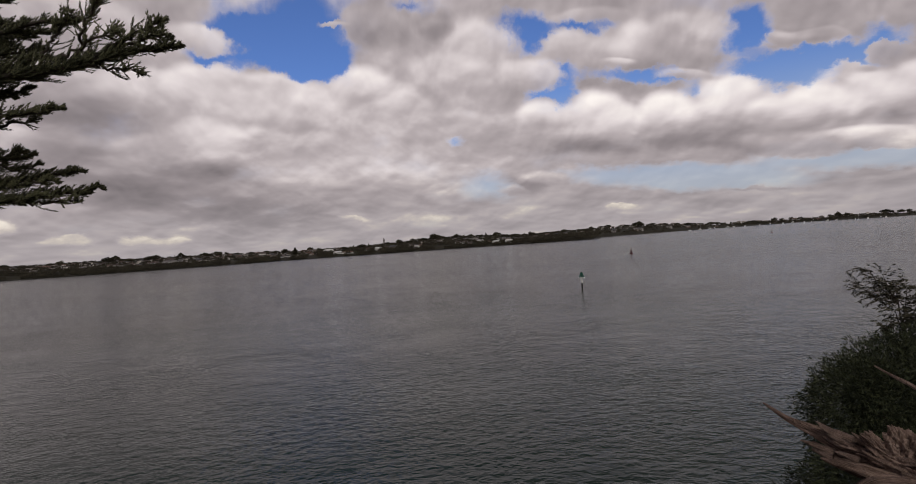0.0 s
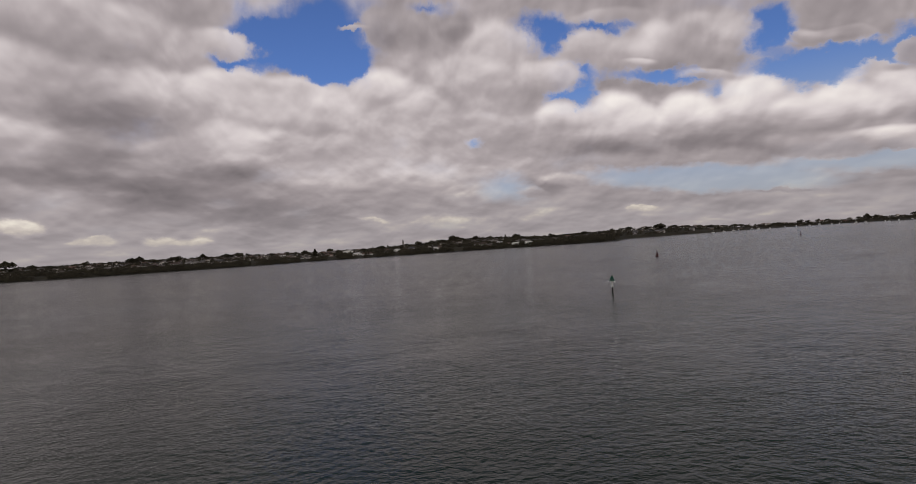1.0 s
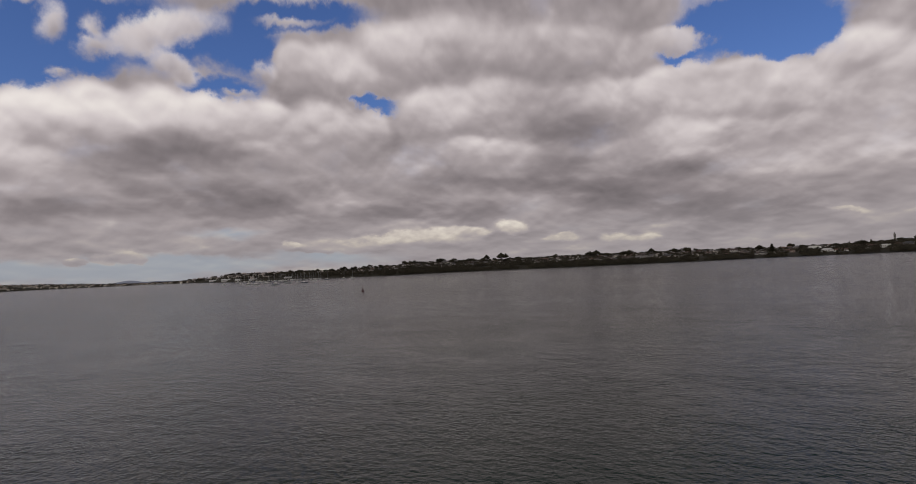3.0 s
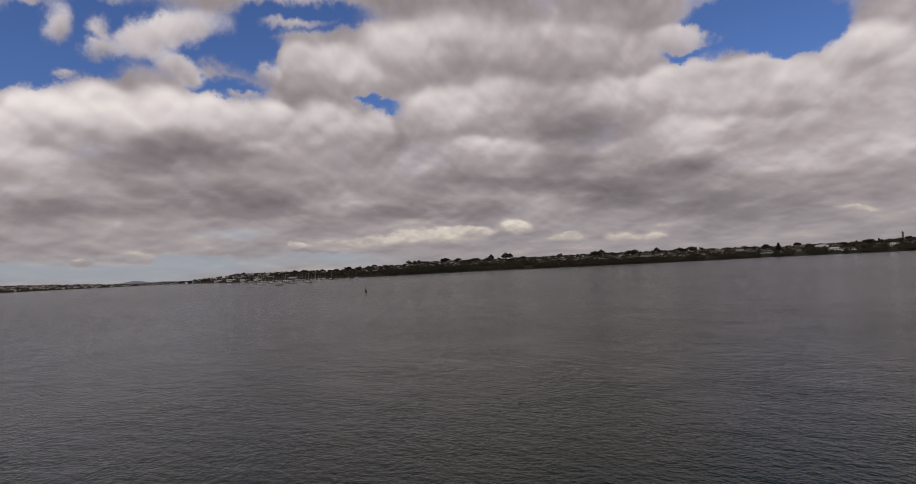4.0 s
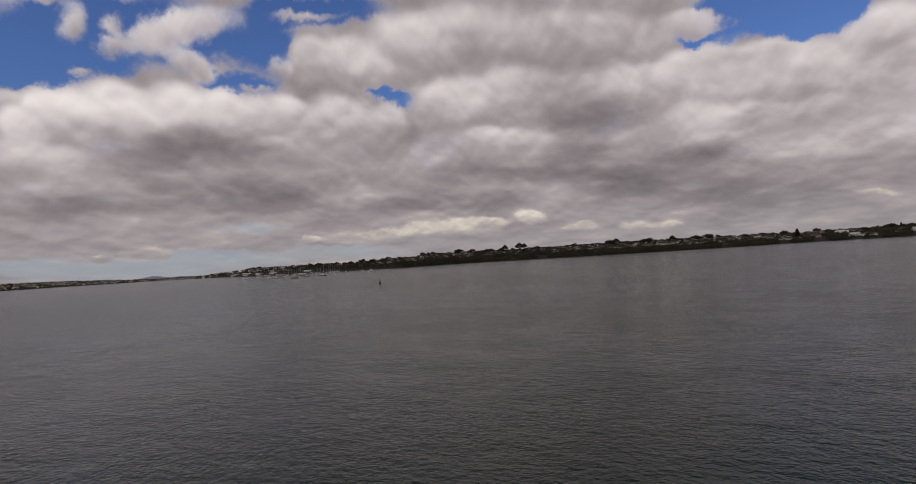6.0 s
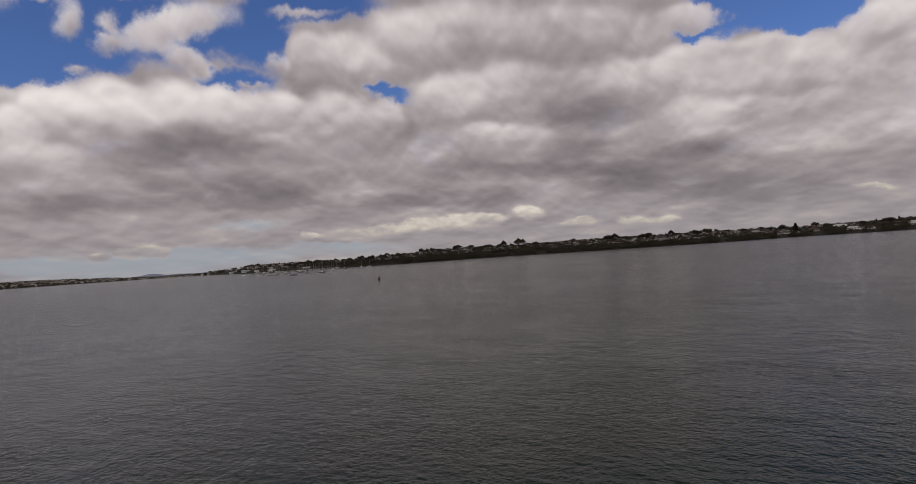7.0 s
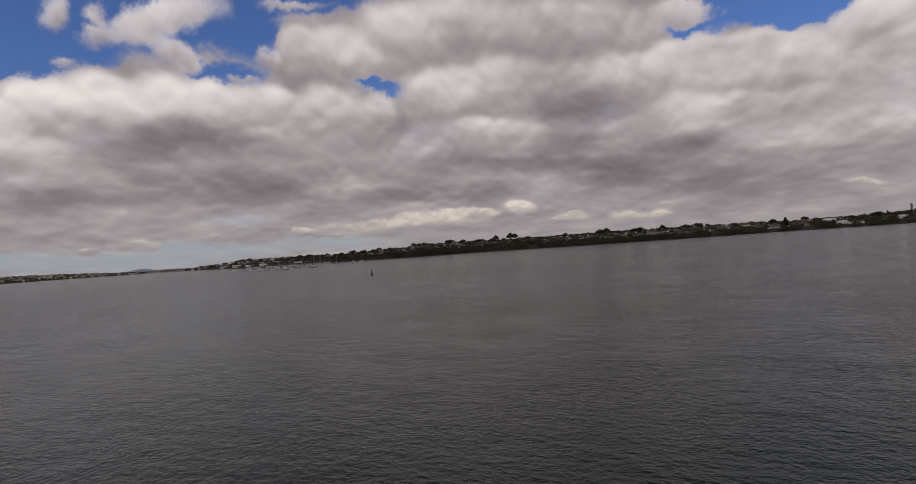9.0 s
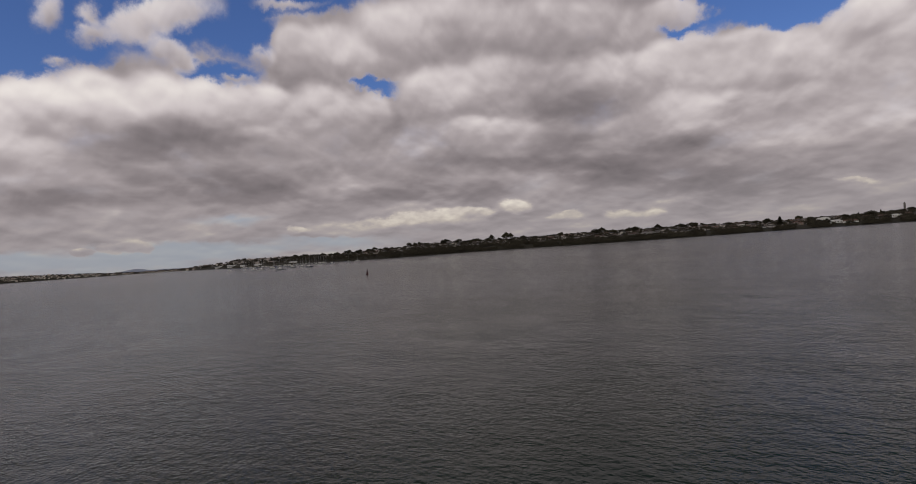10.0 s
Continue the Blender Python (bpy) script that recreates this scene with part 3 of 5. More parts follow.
def driftwood():
    m, N, b = material("weathered_wood")
    uv = N.put("ShaderNodeUVMap").outputs[0]
    grain = N.noise(N.vec("MULTIPLY", uv, (38.0, 9.0, 1.0)), 1.0, 8.0, 0.68, distort=0.9)
    wide = N.noise(N.put("ShaderNodeTexCoord").outputs["Object"], 7.0, 4.0, 0.6)
    f = N.math("ADD", N.math("MULTIPLY", grain, 0.65), N.math("MULTIPLY", wide, 0.35))
    col = N.ramp(f, (0.36, (0.030, 0.018, 0.013)), (0.45, (0.17, 0.105, 0.078)), (0.56, (0.38, 0.26, 0.205)), (0.70, (0.60, 0.46, 0.385)))
    N.tree.links.new(col, b.inputs["Base Color"])
    bn = N.put("ShaderNodeBump", {"Strength": 1.0, "Distance": 0.05, "Height": grain})
    N.tree.links.new(bn.outputs[0], b.inputs["Normal"])
    b.inputs["Roughness"].default_value = 0.9
    return m


DEADWOOD = driftwood()

# ---- building helpers ----
RNG = np.random.default_rng(7)


def mesh_of(name, verts, faces, mat, smooth=False):
    me = bpy.data.meshes.new(name)
    verts = np.asarray(verts, dtype=np.float32)
    if isinstance(faces, np.ndarray):
        k = faces.shape[1]
        me.vertices.add(len(verts))
        me.vertices.foreach_set("co", verts.ravel())
        me.loops.add(faces.size)
        me.loops.foreach_set("vertex_index", faces.astype(np.int32).ravel())
        me.polygons.add(len(faces))
        me.polygons.foreach_set("loop_start", np.arange(0, faces.size, k, dtype=np.int32))
        me.update(calc_edges=True)
        me.validate()
    else:
        me.from_pydata([tuple(v) for v in verts], [], faces)
    if smooth:
        me.polygons.foreach_set("use_smooth", np.ones(len(me.polygons), dtype=bool))
    me.materials.append(mat)
    return me


def put(name, me, parent=None, label=""):
    ob = new(name, me)
    if parent is not None:
        ob.parent = parent
    if label:
        tagged(ob, label)
    return ob


def part(name, bm, mat, parent, label=""):
    me = bpy.data.meshes.new(name)
    bm.to_mesh(me)
    bm.free()
    me.materials.append(mat)
    return put(name, me, parent, label)


def thing(name, label, category, group="", m=None):
    e = new(name)
    e.empty_display_size = 0.2
    if m is not None:
        e.matrix_basis = m
    return tagged(e, label, category, group)


def cube(bm, x0, x1, y0, y1, z0, z1, bevel=0.0):
    r = bmesh.ops.create_cube(bm, size=1, matrix=Matrix.LocRotScale(((x0 + x1) / 2, (y0 + y1) / 2, (z0 + z1) / 2), None, (x1 - x0, y1 - y0, z1 - z0)))
    if bevel:
        bmesh.ops.bevel(bm, geom=list({e for v in r["verts"] for e in v.link_edges}), offset=bevel, segments=1, affect="EDGES")
    return bm


def pole(bm, a, b, r0, r1, n=8):
    a, b = Vector(a), Vector(b)
    q = (b - a).to_track_quat("Z", "Y").to_matrix().to_4x4()
    bmesh.ops.create_cone(bm, cap_ends=True, segments=n, radius1=r0, radius2=r1, depth=(b - a).length, matrix=Matrix.Translation((a + b) / 2) @ q)
    return bm


def tube(points, radii, n=8, rough=0.0, seed=0, ridges=0.0):
    """A limb along points: verts, faces and a grain coordinate for each vertex."""
    pts = [Vector(p) for p in points]
    vs, fs, uv = [], [], []
    side = Vector((0.3, 0.2, 1))
    run = 0.0
    for i, p in enumerate(pts):
        d = (pts[min(i + 1, len(pts) - 1)] - pts[max(i - 1, 0)]).normalized()
        side = (side - d * side.dot(d)).normalized()
        up = d.cross(side)
        if i:
            run += (p - pts[i - 1]).length
        for k in range(n):
            a = 2 * math.pi * k / n
            rr = radii[i]
            if ridges:
                rr *= 1 + ridges * (noise.noise((2.6 * math.cos(a) + seed, 2.6 * math.sin(a), run * 2.2)) + 0.9 * (0.5 - abs(noise.noise((6.5 * math.cos(a), 6.5 * math.sin(a) + seed, run * 3)))) * 1.4)
                if n > 20:
                    rr *= 1 + ridges * (0.30 * noise.noise((13 * math.cos(a), 13 * math.sin(a) + seed, run * 5)) - 0.30 * abs(noise.noise((20 * math.cos(a) + seed, 20 * math.sin(a), run * 3.5))) + 0.16 * noise.noise((30 * math.cos(a), 30 * math.sin(a), run * 16 + seed)))
            off = (side * math.cos(a) + up * math.sin(a)) * rr
            if rough:
                off += Vector(noise.noise_vector((p + off) * 9 + Vector((seed, 0, 0)))) * rough * min(1.0, radii[i] / 0.05)
            vs.append(p + off)
            uv.append((k / n, run))
    for i in range(len(pts) - 1):
        for k in range(n):
            a, b = i * n + k, i * n + (k + 1) % n
            fs.append((a, b, b + n, a + n))
    fs.append(tuple(range(n - 1, -1, -1)))
    fs.append(tuple(range((len(pts) - 1) * n, len(pts) * n)))
    return vs, fs, uv


def smooth_line(points, n):
    """n points on a smooth curve through the given ones."""
    P = np.array(points, dtype=float)
    t = np.linspace(0, len(P) - 1, n)
    out = []
    for u in t:
        i = min(int(u), len(P) - 2)
        f = u - i
        p0, p1, p2, p3 = P[max(i - 1, 0)], P[i], P[i + 1], P[min(i + 2, len(P) - 1)]
        out.append(0.5 * (2 * p1 + (p2 - p0) * f + (2 * p0 - 5 * p1 + 4 * p2 - p3) * f * f + (3 * p1 - p0 - 3 * p2 + p3) * f ** 3))
    return np.array(out)


# ---- the water: one sheet to the horizon, with real wind waves ----


def water_sheet():
    az = np.radians(np.concatenate([np.arange(-180, -104, 3.0), np.arange(-104, -92, 0.6), np.arange(-92, 44, 0.24), np.arange(44, 60, 0.8), np.arange(60, 180.1, 3.0)]))
    rad = [0.5, 4.0, 10.0]
    while rad[-1] < 4900:
        r = rad[-1]
        rad.append(r + (max(0.19, 0.0050 * r) if r < 120 else 0.015 * r))
    rad = np.array(rad)
    A, R = np.meshgrid(az, rad)
    X, Y = R * np.sin(A), R * np.cos(A)
    gap_r = np.maximum(np.gradient(rad)[:, None] + 0 * R, R * np.radians(0.24))
    Z = np.zeros_like(X)
    rng = np.random.default_rng(3)
    for k in range(56):
        lam = 0.45 * 1.03 ** k * rng.uniform(0.93, 1.07)
        head = radians(-2) + rng.normal(0, 0.48)
        amp = 0.015 * math.exp(-(math.log(lam / 0.85) / 0.5) ** 2 / 2) * lam / (2 * math.pi)
        ph = rng.uniform(0, 6.28)
        keep = np.clip((lam / gap_r - 2.4) / 1.6, 0, 1)
        Z += keep * amp * np.sin((X * np.sin(head) + Y * np.cos(head)) * 2 * math.pi / lam + ph + 0.9 * np.sin(X * 0.09 + k) + 0.8 * np.sin(Y * 0.08 + 2 * k))
    V = np.stack([X, Y, Z], -1).reshape(-1, 3)
    n = len(az)
    i, j = np.meshgrid(np.arange(len(rad) - 1), np.arange(n - 1), indexing="ij")
    a = (i * n + j).ravel()
    F = np.stack([a, a + 1, a + n + 1, a + n], -1)[:, ::-1]
    return mesh_of("water", V, F, WATER, True)


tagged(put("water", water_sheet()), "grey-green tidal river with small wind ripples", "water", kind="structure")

# ---- the far shore: distance and height of the land by azimuth ----
SHORE = np.array([(-130, 3300), (-95, 3050), (-85, 2950), (-81, 2850), (-77.5, 2500), (-73, 2300), (-70.6, 2000), (-68, 1700), (-65.5, 1360), (-63, 1240), (-60, 1235), (-57, 1180), (-51.5, 1075), (-46, 1095), (-40, 1050), (-34, 985), (-28, 960),
                  (-22, 955), (-16, 1000), (-10.8, 985), (-5, 1003), (1, 1035), (7, 1025), (12.3, 1075), (13.4, 1110), (14.4, 1320), (18, 1500), (23, 1690), (28, 1940), (32, 2050), (36, 1880), (39, 1950), (55, 2000), (90, 1500)])
RIDGE = np.array([(-130, 0.4), (-85, 0.36), (-81, 0.27), (-77.5, 0.08), (-74, -0.10), (-70.6, -0.06), (-68, 0.14), (-65.5, 0.31), (-63, 0.27), (-60, 0.32), (-57, 0.24), (-51.5, 0.37), (-49, 0.60), (-45.6, 0.55), (-40, 0.46), (-34, 0.45), (-31, 0.46),
                  (-26.5, 0.37), (-21.6, 0.33), (-18, 0.24), (-15, 0.19), (-10.8, 0.20), (-5, 0.38), (-2.5, 0.58), (1, 0.57), (4, 0.42), (7, 0.29), (12.5, 0.42), (15, 0.42), (18, 0.48), (21, 0.30), (23, 0.14), (28, 0.04), (32, 0.05), (36, 0.09), (39, 0.04), (90, 0.2)])


def shore_d(az):
    return np.interp(az, SHORE[:, 0], SHORE[:, 1])


def ridge_h(az):
    d = shore_d(az) + 190
    return np.maximum(13 + d * np.tan(np.radians(np.interp(az, RIDGE[:, 0], RIDGE[:, 1]))) - 4.5 * np.clip(d / 1200, 1, 1.6), 2.2)


RISE_S = [-8, 0, 5, 14, 40, 90, 190, 300, 450, 900, 1600]
RISE_F = [-0.25, 0.02, 0.10, 0.26, 0.42, 0.66, 1.0, 0.98, 0.9, 0.75, 0.55]


def land_z(az, r):
    s = r - shore_d(az)
    return float(ridge_h(az) * np.interp(s, RISE_S, RISE_F) + (0.5 * noise.noise((az * 0.9, s * 0.02, 0)) * min(max(s, 0) / 20, 1)))


def spot_on(az, r):
    return Vector((r * math.sin(radians(az)), r * math.cos(radians(az)), land_z(az, r)))


def land_sheet():
    azs = np.arange(-130, 90.1, 0.35)
    ss = np.array([-8, -3, 0, 2, 5, 9, 14, 25, 40, 65, 90, 120, 155, 190, 240, 300, 450, 900, 1600])
    V = []
    for a in azs:
        for s in ss:
            r = min(shore_d(a) + s, 4700)
            V.append((r * math.sin(radians(a)), r * math.cos(radians(a)), land_z(a, r)))
    n = len(ss)
    i, j = np.meshgrid(np.arange(len(azs) - 1), np.arange(n - 1), indexing="ij")
    a = (i * n + j).ravel()
    F = np.stack([a, a + n, a + n + 1, a + 1], -1)[:, ::-1]
    me = mesh_of("far_ground", V, F, GRASS, True)
    me.materials.append(MUD)
    idx = np.tile(np.array([1 if s < 4 else 0 for s in ss[:-1]], dtype=np.int32), len(azs) - 1)
    me.polygons.foreach_set("material_index", idx)
    return me


tagged(put("far_ground", land_sheet()), "low grassy hillside along the far shore", "hillside", kind="structure")


def far_hill():
    V, F = [], []
    azs = np.arange(-79.5, -70.0, 0.15)
    for a in azs:
        el = 0.25 * math.exp(-((a + 74.9) / 1.0) ** 2) + 0.10 * math.exp(-((a + 77.6) / 1.0) ** 2) + 0.08 * math.exp(-((a + 72.6) / 0.9) ** 2) + 0.03 * noise.noise((a * 2, 0, 0)) - 0.12
        for r, k in ((4350, 0.0), (4500, 0.7), (4650, 1.0), (4800, 0.6)):
            z = -1 + k * (14 + 4650 * math.tan(radians(el)))
            V.append((r * math.sin(radians(a)), r * math.cos(radians(a)), z))
    n = 4
    for i in range(len(azs) - 1):
        for j in range(n - 1):
            a = i * n + j
            F.append((a + 1, a + n + 1, a + n, a))
    return mesh_of("distant_hill", V, F, HAZY, True)


tagged(put("backdrop_hill", far_hill()), "hill far beyond the harbour, coloured blue-grey for haze", "hill", kind="structure")

# ---- the near bank, a steep cliff-top slope that the trees stand on ----


def bank_z(x, y):
    k = 1.02 - 0.5 * np.clip((x - 1.0) / 2.5, 0, 1)
    z = 10.9 - k * max(y - 0.6, 0) - 0.25 * max(-x - 8, 0) - 0.05 * min(y, 0) * 0.6
    if y > 7:
        z -= 0.9 * (y - 7) * np.clip((x - 1.0) / 2.5, 0, 1)
    z += 0.25 * noise.noise((x * 0.5, y * 0.5, 0)) + 0.08 * noise.noise((x * 2.1, y * 2.1, 3))
    return float(max(z, -1.2))


def bank_sheet():
    xs, ys = np.arange(-60, 60.1, 1.0), np.concatenate([np.arange(-120, -6, 6.0), np.arange(-6, 19, 0.5)])
    V = [(x, y, bank_z(x, y)) for x in xs for y in ys]
    n = len(ys)
    F = [(i * n + j, (i + 1) * n + j, (i + 1) * n + j + 1, i * n + j + 1) for i in range(len(xs) - 1) for j in range(n - 1)]
    return mesh_of("ground", V, F, SOIL, True)


tagged(put("ground", bank_sheet()), "steep earth bank above the water", "bank", kind="structure")

# ---- the cypresses on the bank ----


def unit(a):
    return a / (np.linalg.norm(a, axis=-1, keepdims=True) + 1e-9)


def cypress_sprays(line, count, reach, rng, fine):
    """Foliage along a branch: side shoots set with short forward-pointing scale twigs."""
    line = np.array(line)
    n = len(line)
    u = 1 - (1 - rng.uniform(0.02, 1.0, count) ** 0.7) ** 0.85
    k = np.minimum((u * (n - 1)).astype(int), n - 2)
    p = line[k] + (line[k + 1] - line[k]) * (u * (n - 1) - k)[:, None]
    d = unit(line[np.minimum(k + 1, n - 1)] - line[np.maximum(k - 1, 0)])
    up = np.array([0.0, 0.0, 1.0])
    side = unit(np.cross(d, up))
    ang = rng.uniform(-1.9, 1.9, count)[:, None]
    flip = np.where(rng.random(count) < 0.68, 1.0, -0.7)[:, None]
    s = unit(d * rng.uniform(0.5, 1.2, count)[:, None] + (side * np.sin(ang) + up * np.cos(ang) * flip) * 0.75)
    length = reach * (0.07 + 0.93 * np.minimum((1 - u) * 1.7, 1) ** 0.9) * rng.uniform(0.25, 1.25, count)
    m = np.maximum((length / fine).astype(int), 4)
    step = (length / m)[:, None]
    q = p.copy()
    P, E, L = [], [], []
    for j in range(m.max()):
        on = j < m
        s = unit(s + d * 0.05 + up * 0.03 + rng.normal(0, 0.05, s.shape))
        q = q + s * step * on[:, None]
        taper = 1 - 0.7 * j / m[on]
        for b in range(2 + j % 2):
            w = rng.normal(0, 1, (on.sum(), 3))
            w = unit(w - s[on] * (w * s[on]).sum(1, keepdims=True))
            P.append(q[on])
            E.append(unit(s[on] * rng.uniform(0.8, 1.2, (on.sum(), 1)) + w * rng.uniform(0.34, 0.66, (on.sum(), 1))))
            L.append(fine * rng.uniform(1.0, 2.3, on.sum()) * (0.6 + 0.4 * taper))
    P, E, L = np.concatenate(P + [q]), np.concatenate(E + [s]), np.concatenate(L + [np.full(count, fine * 2.2)])[:, None]
    a = unit(np.cross(E, np.where(np.abs(E[:, 2:]) < 0.9, up, np.array([1.0, 0, 0]))))
    b = np.cross(E, a)
    w = fine * 0.33
    V = np.stack([P + a * w, P - a * w * 0.5 + b * w * 0.85, P - a * w * 0.5 - b * w * 0.85, P + E * L], 1).reshape(-1, 3)
    i = np.arange(len(P))[:, None] * 4
    return V, np.concatenate([i + [0, 1, 3], i + [1, 2, 3], i + [2, 0, 3]], 0)


def cypress(label, base, top, tips, loose, rng, fine, dens):
    """A cypress: trunk from base to top, branches that end at tips, and loose ones that fill the far side of the crown."""
    t = thing("cypress_tree", label, "tree")
    base, top = np.array(base, float), np.array(top, float)
    trunk_line = smooth_line([base, base + (top - base) * 0.35 + [0.15, 0.1, 0], base + (top - base) * 0.7 + [-0.1, 0.1, 0], top], 14)
    rad = np.linspace(0.26, 0.03, 14)
    v, f, _ = tube(trunk_line, rad, 10, 0.02)
    put("trunk", mesh_of("trunk", v, f, BARK, True), t)

    def on_trunk(z):
        z = min(max(z, base[2] + 0.5), top[2] - 0.1)
        return np.array([np.interp(z, trunk_line[:, 2], trunk_line[:, i]) for i in range(3)])

    for tip, rise, bend, fol, reach, *fork in list(tips) + list(loose):
        tip = np.array(tip, float)
        root = np.array(fork[0]) if fork else on_trunk(tip[2] - rise)
        mid = root * 0.45 + tip * 0.55 + np.array([0, 0, bend])
        near_tip = root * 0.15 + tip * 0.85 + np.array([0, 0, bend * 0.35])
        line = smooth_line([root, mid, near_tip, tip], 22)
        line[1:-1] += rng.normal(0, 0.012, (20, 3))
        length = np.linalg.norm(tip - root)
        v, f, _ = tube(line, np.linspace(0.007 + 0.008 * length, 0.003, 22), 6)
        b = put("branch", mesh_of("branch", v, f, BARK, True), t)
        V, F = cypress_sprays(line, int(fol * length * dens), reach, rng, fine)
        put("foliage", mesh_of("foliage", V, F, SPRAY), b)
    return t


rng = np.random.default_rng(11)
tips_a = [((-1.47, 3.18, 14.19), 0.1, -0.06, 47, 0.15),
          ((-1.54, 3.16, 14.34), 0.18, 0, 54, 0.09, (-2.0, 3.2, 14.16)),
          ((-1.8, 3.08, 14.56), 0.55, 0, 54, 0.10, (-2.1, 3.2, 14.17)),
          ((-1.52, 3.15, 14.25), 0.1, 0.02, 44, 0.08, (-2.0, 3.2, 14.15)),
          ((-1.95, 3.22, 14.14), 0.1, -0.04, 23, 0.23),
          ((-2.3, 3.3, 14.27), 0.1, -0.02, 23, 0.25),
          ((-1.78, 3.15, 14.29), 0.2, 0, 36, 0.10, (-2.15, 3.2, 14.2)),
          ((-2.05, 3.15, 14.40), 0.2, 0, 34, 0.12, (-2.3, 3.25, 14.2)),
          ((-1.72, 3.2, 14.07), 0.1, 0, 30, 0.1, (-2.05, 3.22, 14.13)),
          ((-2.24, 3.31, 13.93), 0.12, -0.03, 28, 0.15),
          ((-2.66, 3.56, 13.74), 0.18, -0.02, 34, 0.15),
          ((-2.45, 3.4, 13.9), 0.1, 0, 20, 0.1, (-2.9, 3.4, 13.86)),
          ((-2.37, 3.66, 13.61), 0.1, -0.04, 34, 0.16),
          ((-2.29, 3.72, 13.49), 0.05, -0.03, 37, 0.17),
          ((-2.55, 3.6, 13.45), 0.05, 0, 34, 0.16),
          ((-2.5, 3.62, 13.55), 0.05, 0, 30, 0.15),
          ((-2.42, 3.66, 13.43), 0.05, -0.02, 30, 0.11, (-2.8, 3.6, 13.44)),
          ((-2.62, 3.58, 13.72), 0.12, 0, 27, 0.16),
          ((-2.72, 3.3, 14.62), 0.45, 0, 25, 0.23),
          ((-2.6, 3.42, 14.05), 0.1, 0, 27, 0.21),
          ((-2.35, 3.3, 14.12), 0.1, -0.03, 30, 0.22), ((-2.2, 3.28, 14.20), 0.1, 0.0, 30, 0.2), ((-2.55, 3.35, 14.34), 0.2, 0.0, 30, 0.22), ((-2.75, 3.5, 13.98), 0.1, 0.0, 26, 0.18), ((-2.6, 3.6, 13.66), 0.1, 0.0, 26, 0.16),
          ((-2.39, 3.28, 14.42), 0.15, -0.02, 26, 0.16), ((-2.23, 3.28, 14.37), 0.15, -0.02, 26, 0.15), ((-2.5, 3.37, 14.62), 0.15, -0.02, 20, 0.16), ((-2.01, 3.17, 14.38), 0.15, -0.02, 26, 0.13), ((-2.58, 3.41, 14.41), 0.15, -0.02, 24, 0.2), ((-2.5, 3.45, 14.1), 0.15, -0.02, 24, 0.14)]
loose_a = [((-5.2 + 2.6 * math.cos(a) * s, 3.4 + 2.6 * math.sin(a) * s, z), 0.2, -0.05, 4, 0.32)
           for a, s, z in ((2.2, 1, 12.2), (2.9, 0.9, 13.0), (3.6, 1, 12.6), (4.2, 0.9, 13.6), (4.8, 0.8, 12.4), (5.3, 0.7, 13.2), (1.9, 0.8, 13.8), (3.2, 0.8, 14.6), (4.4, 0.7, 15.0), (2.5, 0.6, 15.6), (5.0, 0.5, 15.8), (3.8, 0.4, 16.4))]
cypress("dark green cypress with ragged upswept branches on the cliff edge", (-5.2, 3.4, bank_z(-5.2, 3.4) - 0.1), (-5.3, 3.3, 17.2), tips_a, loose_a, rng, 0.0120, 5.4)
tips_b = [((-10.68, 10.29, 12.95), 0.87, -0.12, 21, 0.24),
          ((-10.47, 10.64, 12.86), 0.92, -0.12, 18, 0.19),
          ((-10.37, 10.91, 12.86), 1.04, -0.12, 18, 0.18),
          ((-10.81, 10.49, 12.57), 0.97, -0.12, 27, 0.29),
          ((-10.3, 10.36, 12.27), 0.92, -0.12, 18, 0.20),
          ((-9.97, 10.99, 12.21), 1.08, -0.12, 21, 0.22),
          ((-10.44, 10.42, 11.89), 0.92, -0.12, 18, 0.20),
          ((-10.01, 10.43, 11.83), 0.97, -0.12, 20, 0.22),
          ((-9.77, 10.98, 11.61), 0.97, -0.12, 32, 0.31),
          ((-10.08, 10.18, 11.26), 0.82, -0.12, 10, 0.17),
          ((-9.7, 10.22, 11.09), 1.02, -0.12, 16, 0.20),
          ((-9.83, 9.77, 11.0), 0.97, -0.12, 14, 0.20),
          ((-11.2, 10.1, 13.05), 0.82, -0.12, 21, 0.24),
          ((-10.9, 10.2, 12.1), 0.92, -0.12, 18, 0.24),
          ((-10.6, 10.0, 11.5), 0.92, -0.12, 18, 0.24),
          ((-10.75, 10.4, 12.72), 0.92, -0.12, 20, 0.2), ((-10.75, 10.3, 12.0), 0.92, -0.12, 20, 0.2), ((-10.45, 10.3, 11.55), 0.92, -0.12, 20, 0.2), ((-10.4, 10.1, 11.36), 0.92, -0.12, 18, 0.2)]
loose_b = [((-14.4 + 3.0 * math.cos(a) * s, 9.2 + 3.0 * math.sin(a) * s, z), 0.9, -0.2, 3, 0.35)
           for a, s, z in ((2.0, 0.9, 10.0), (2.6, 1, 11.2), (3.3, 1, 10.4), (3.9, 1, 11.8), (4.5, 0.9, 10.8), (5.2, 0.9, 9.6), (5.9, 0.9, 8.6), (0.4, 1.1, 8.8), (1.2, 1.1, 8.2), (2.2, 0.9, 8.4), (3.4, 0.6, 13.2), (4.6, 0.6, 13.0), (2.6, 0.4, 14.0), (4.0, 0.35, 14.4), (5.6, 0.7, 10.6), (1.7, 0.8, 12.0))]
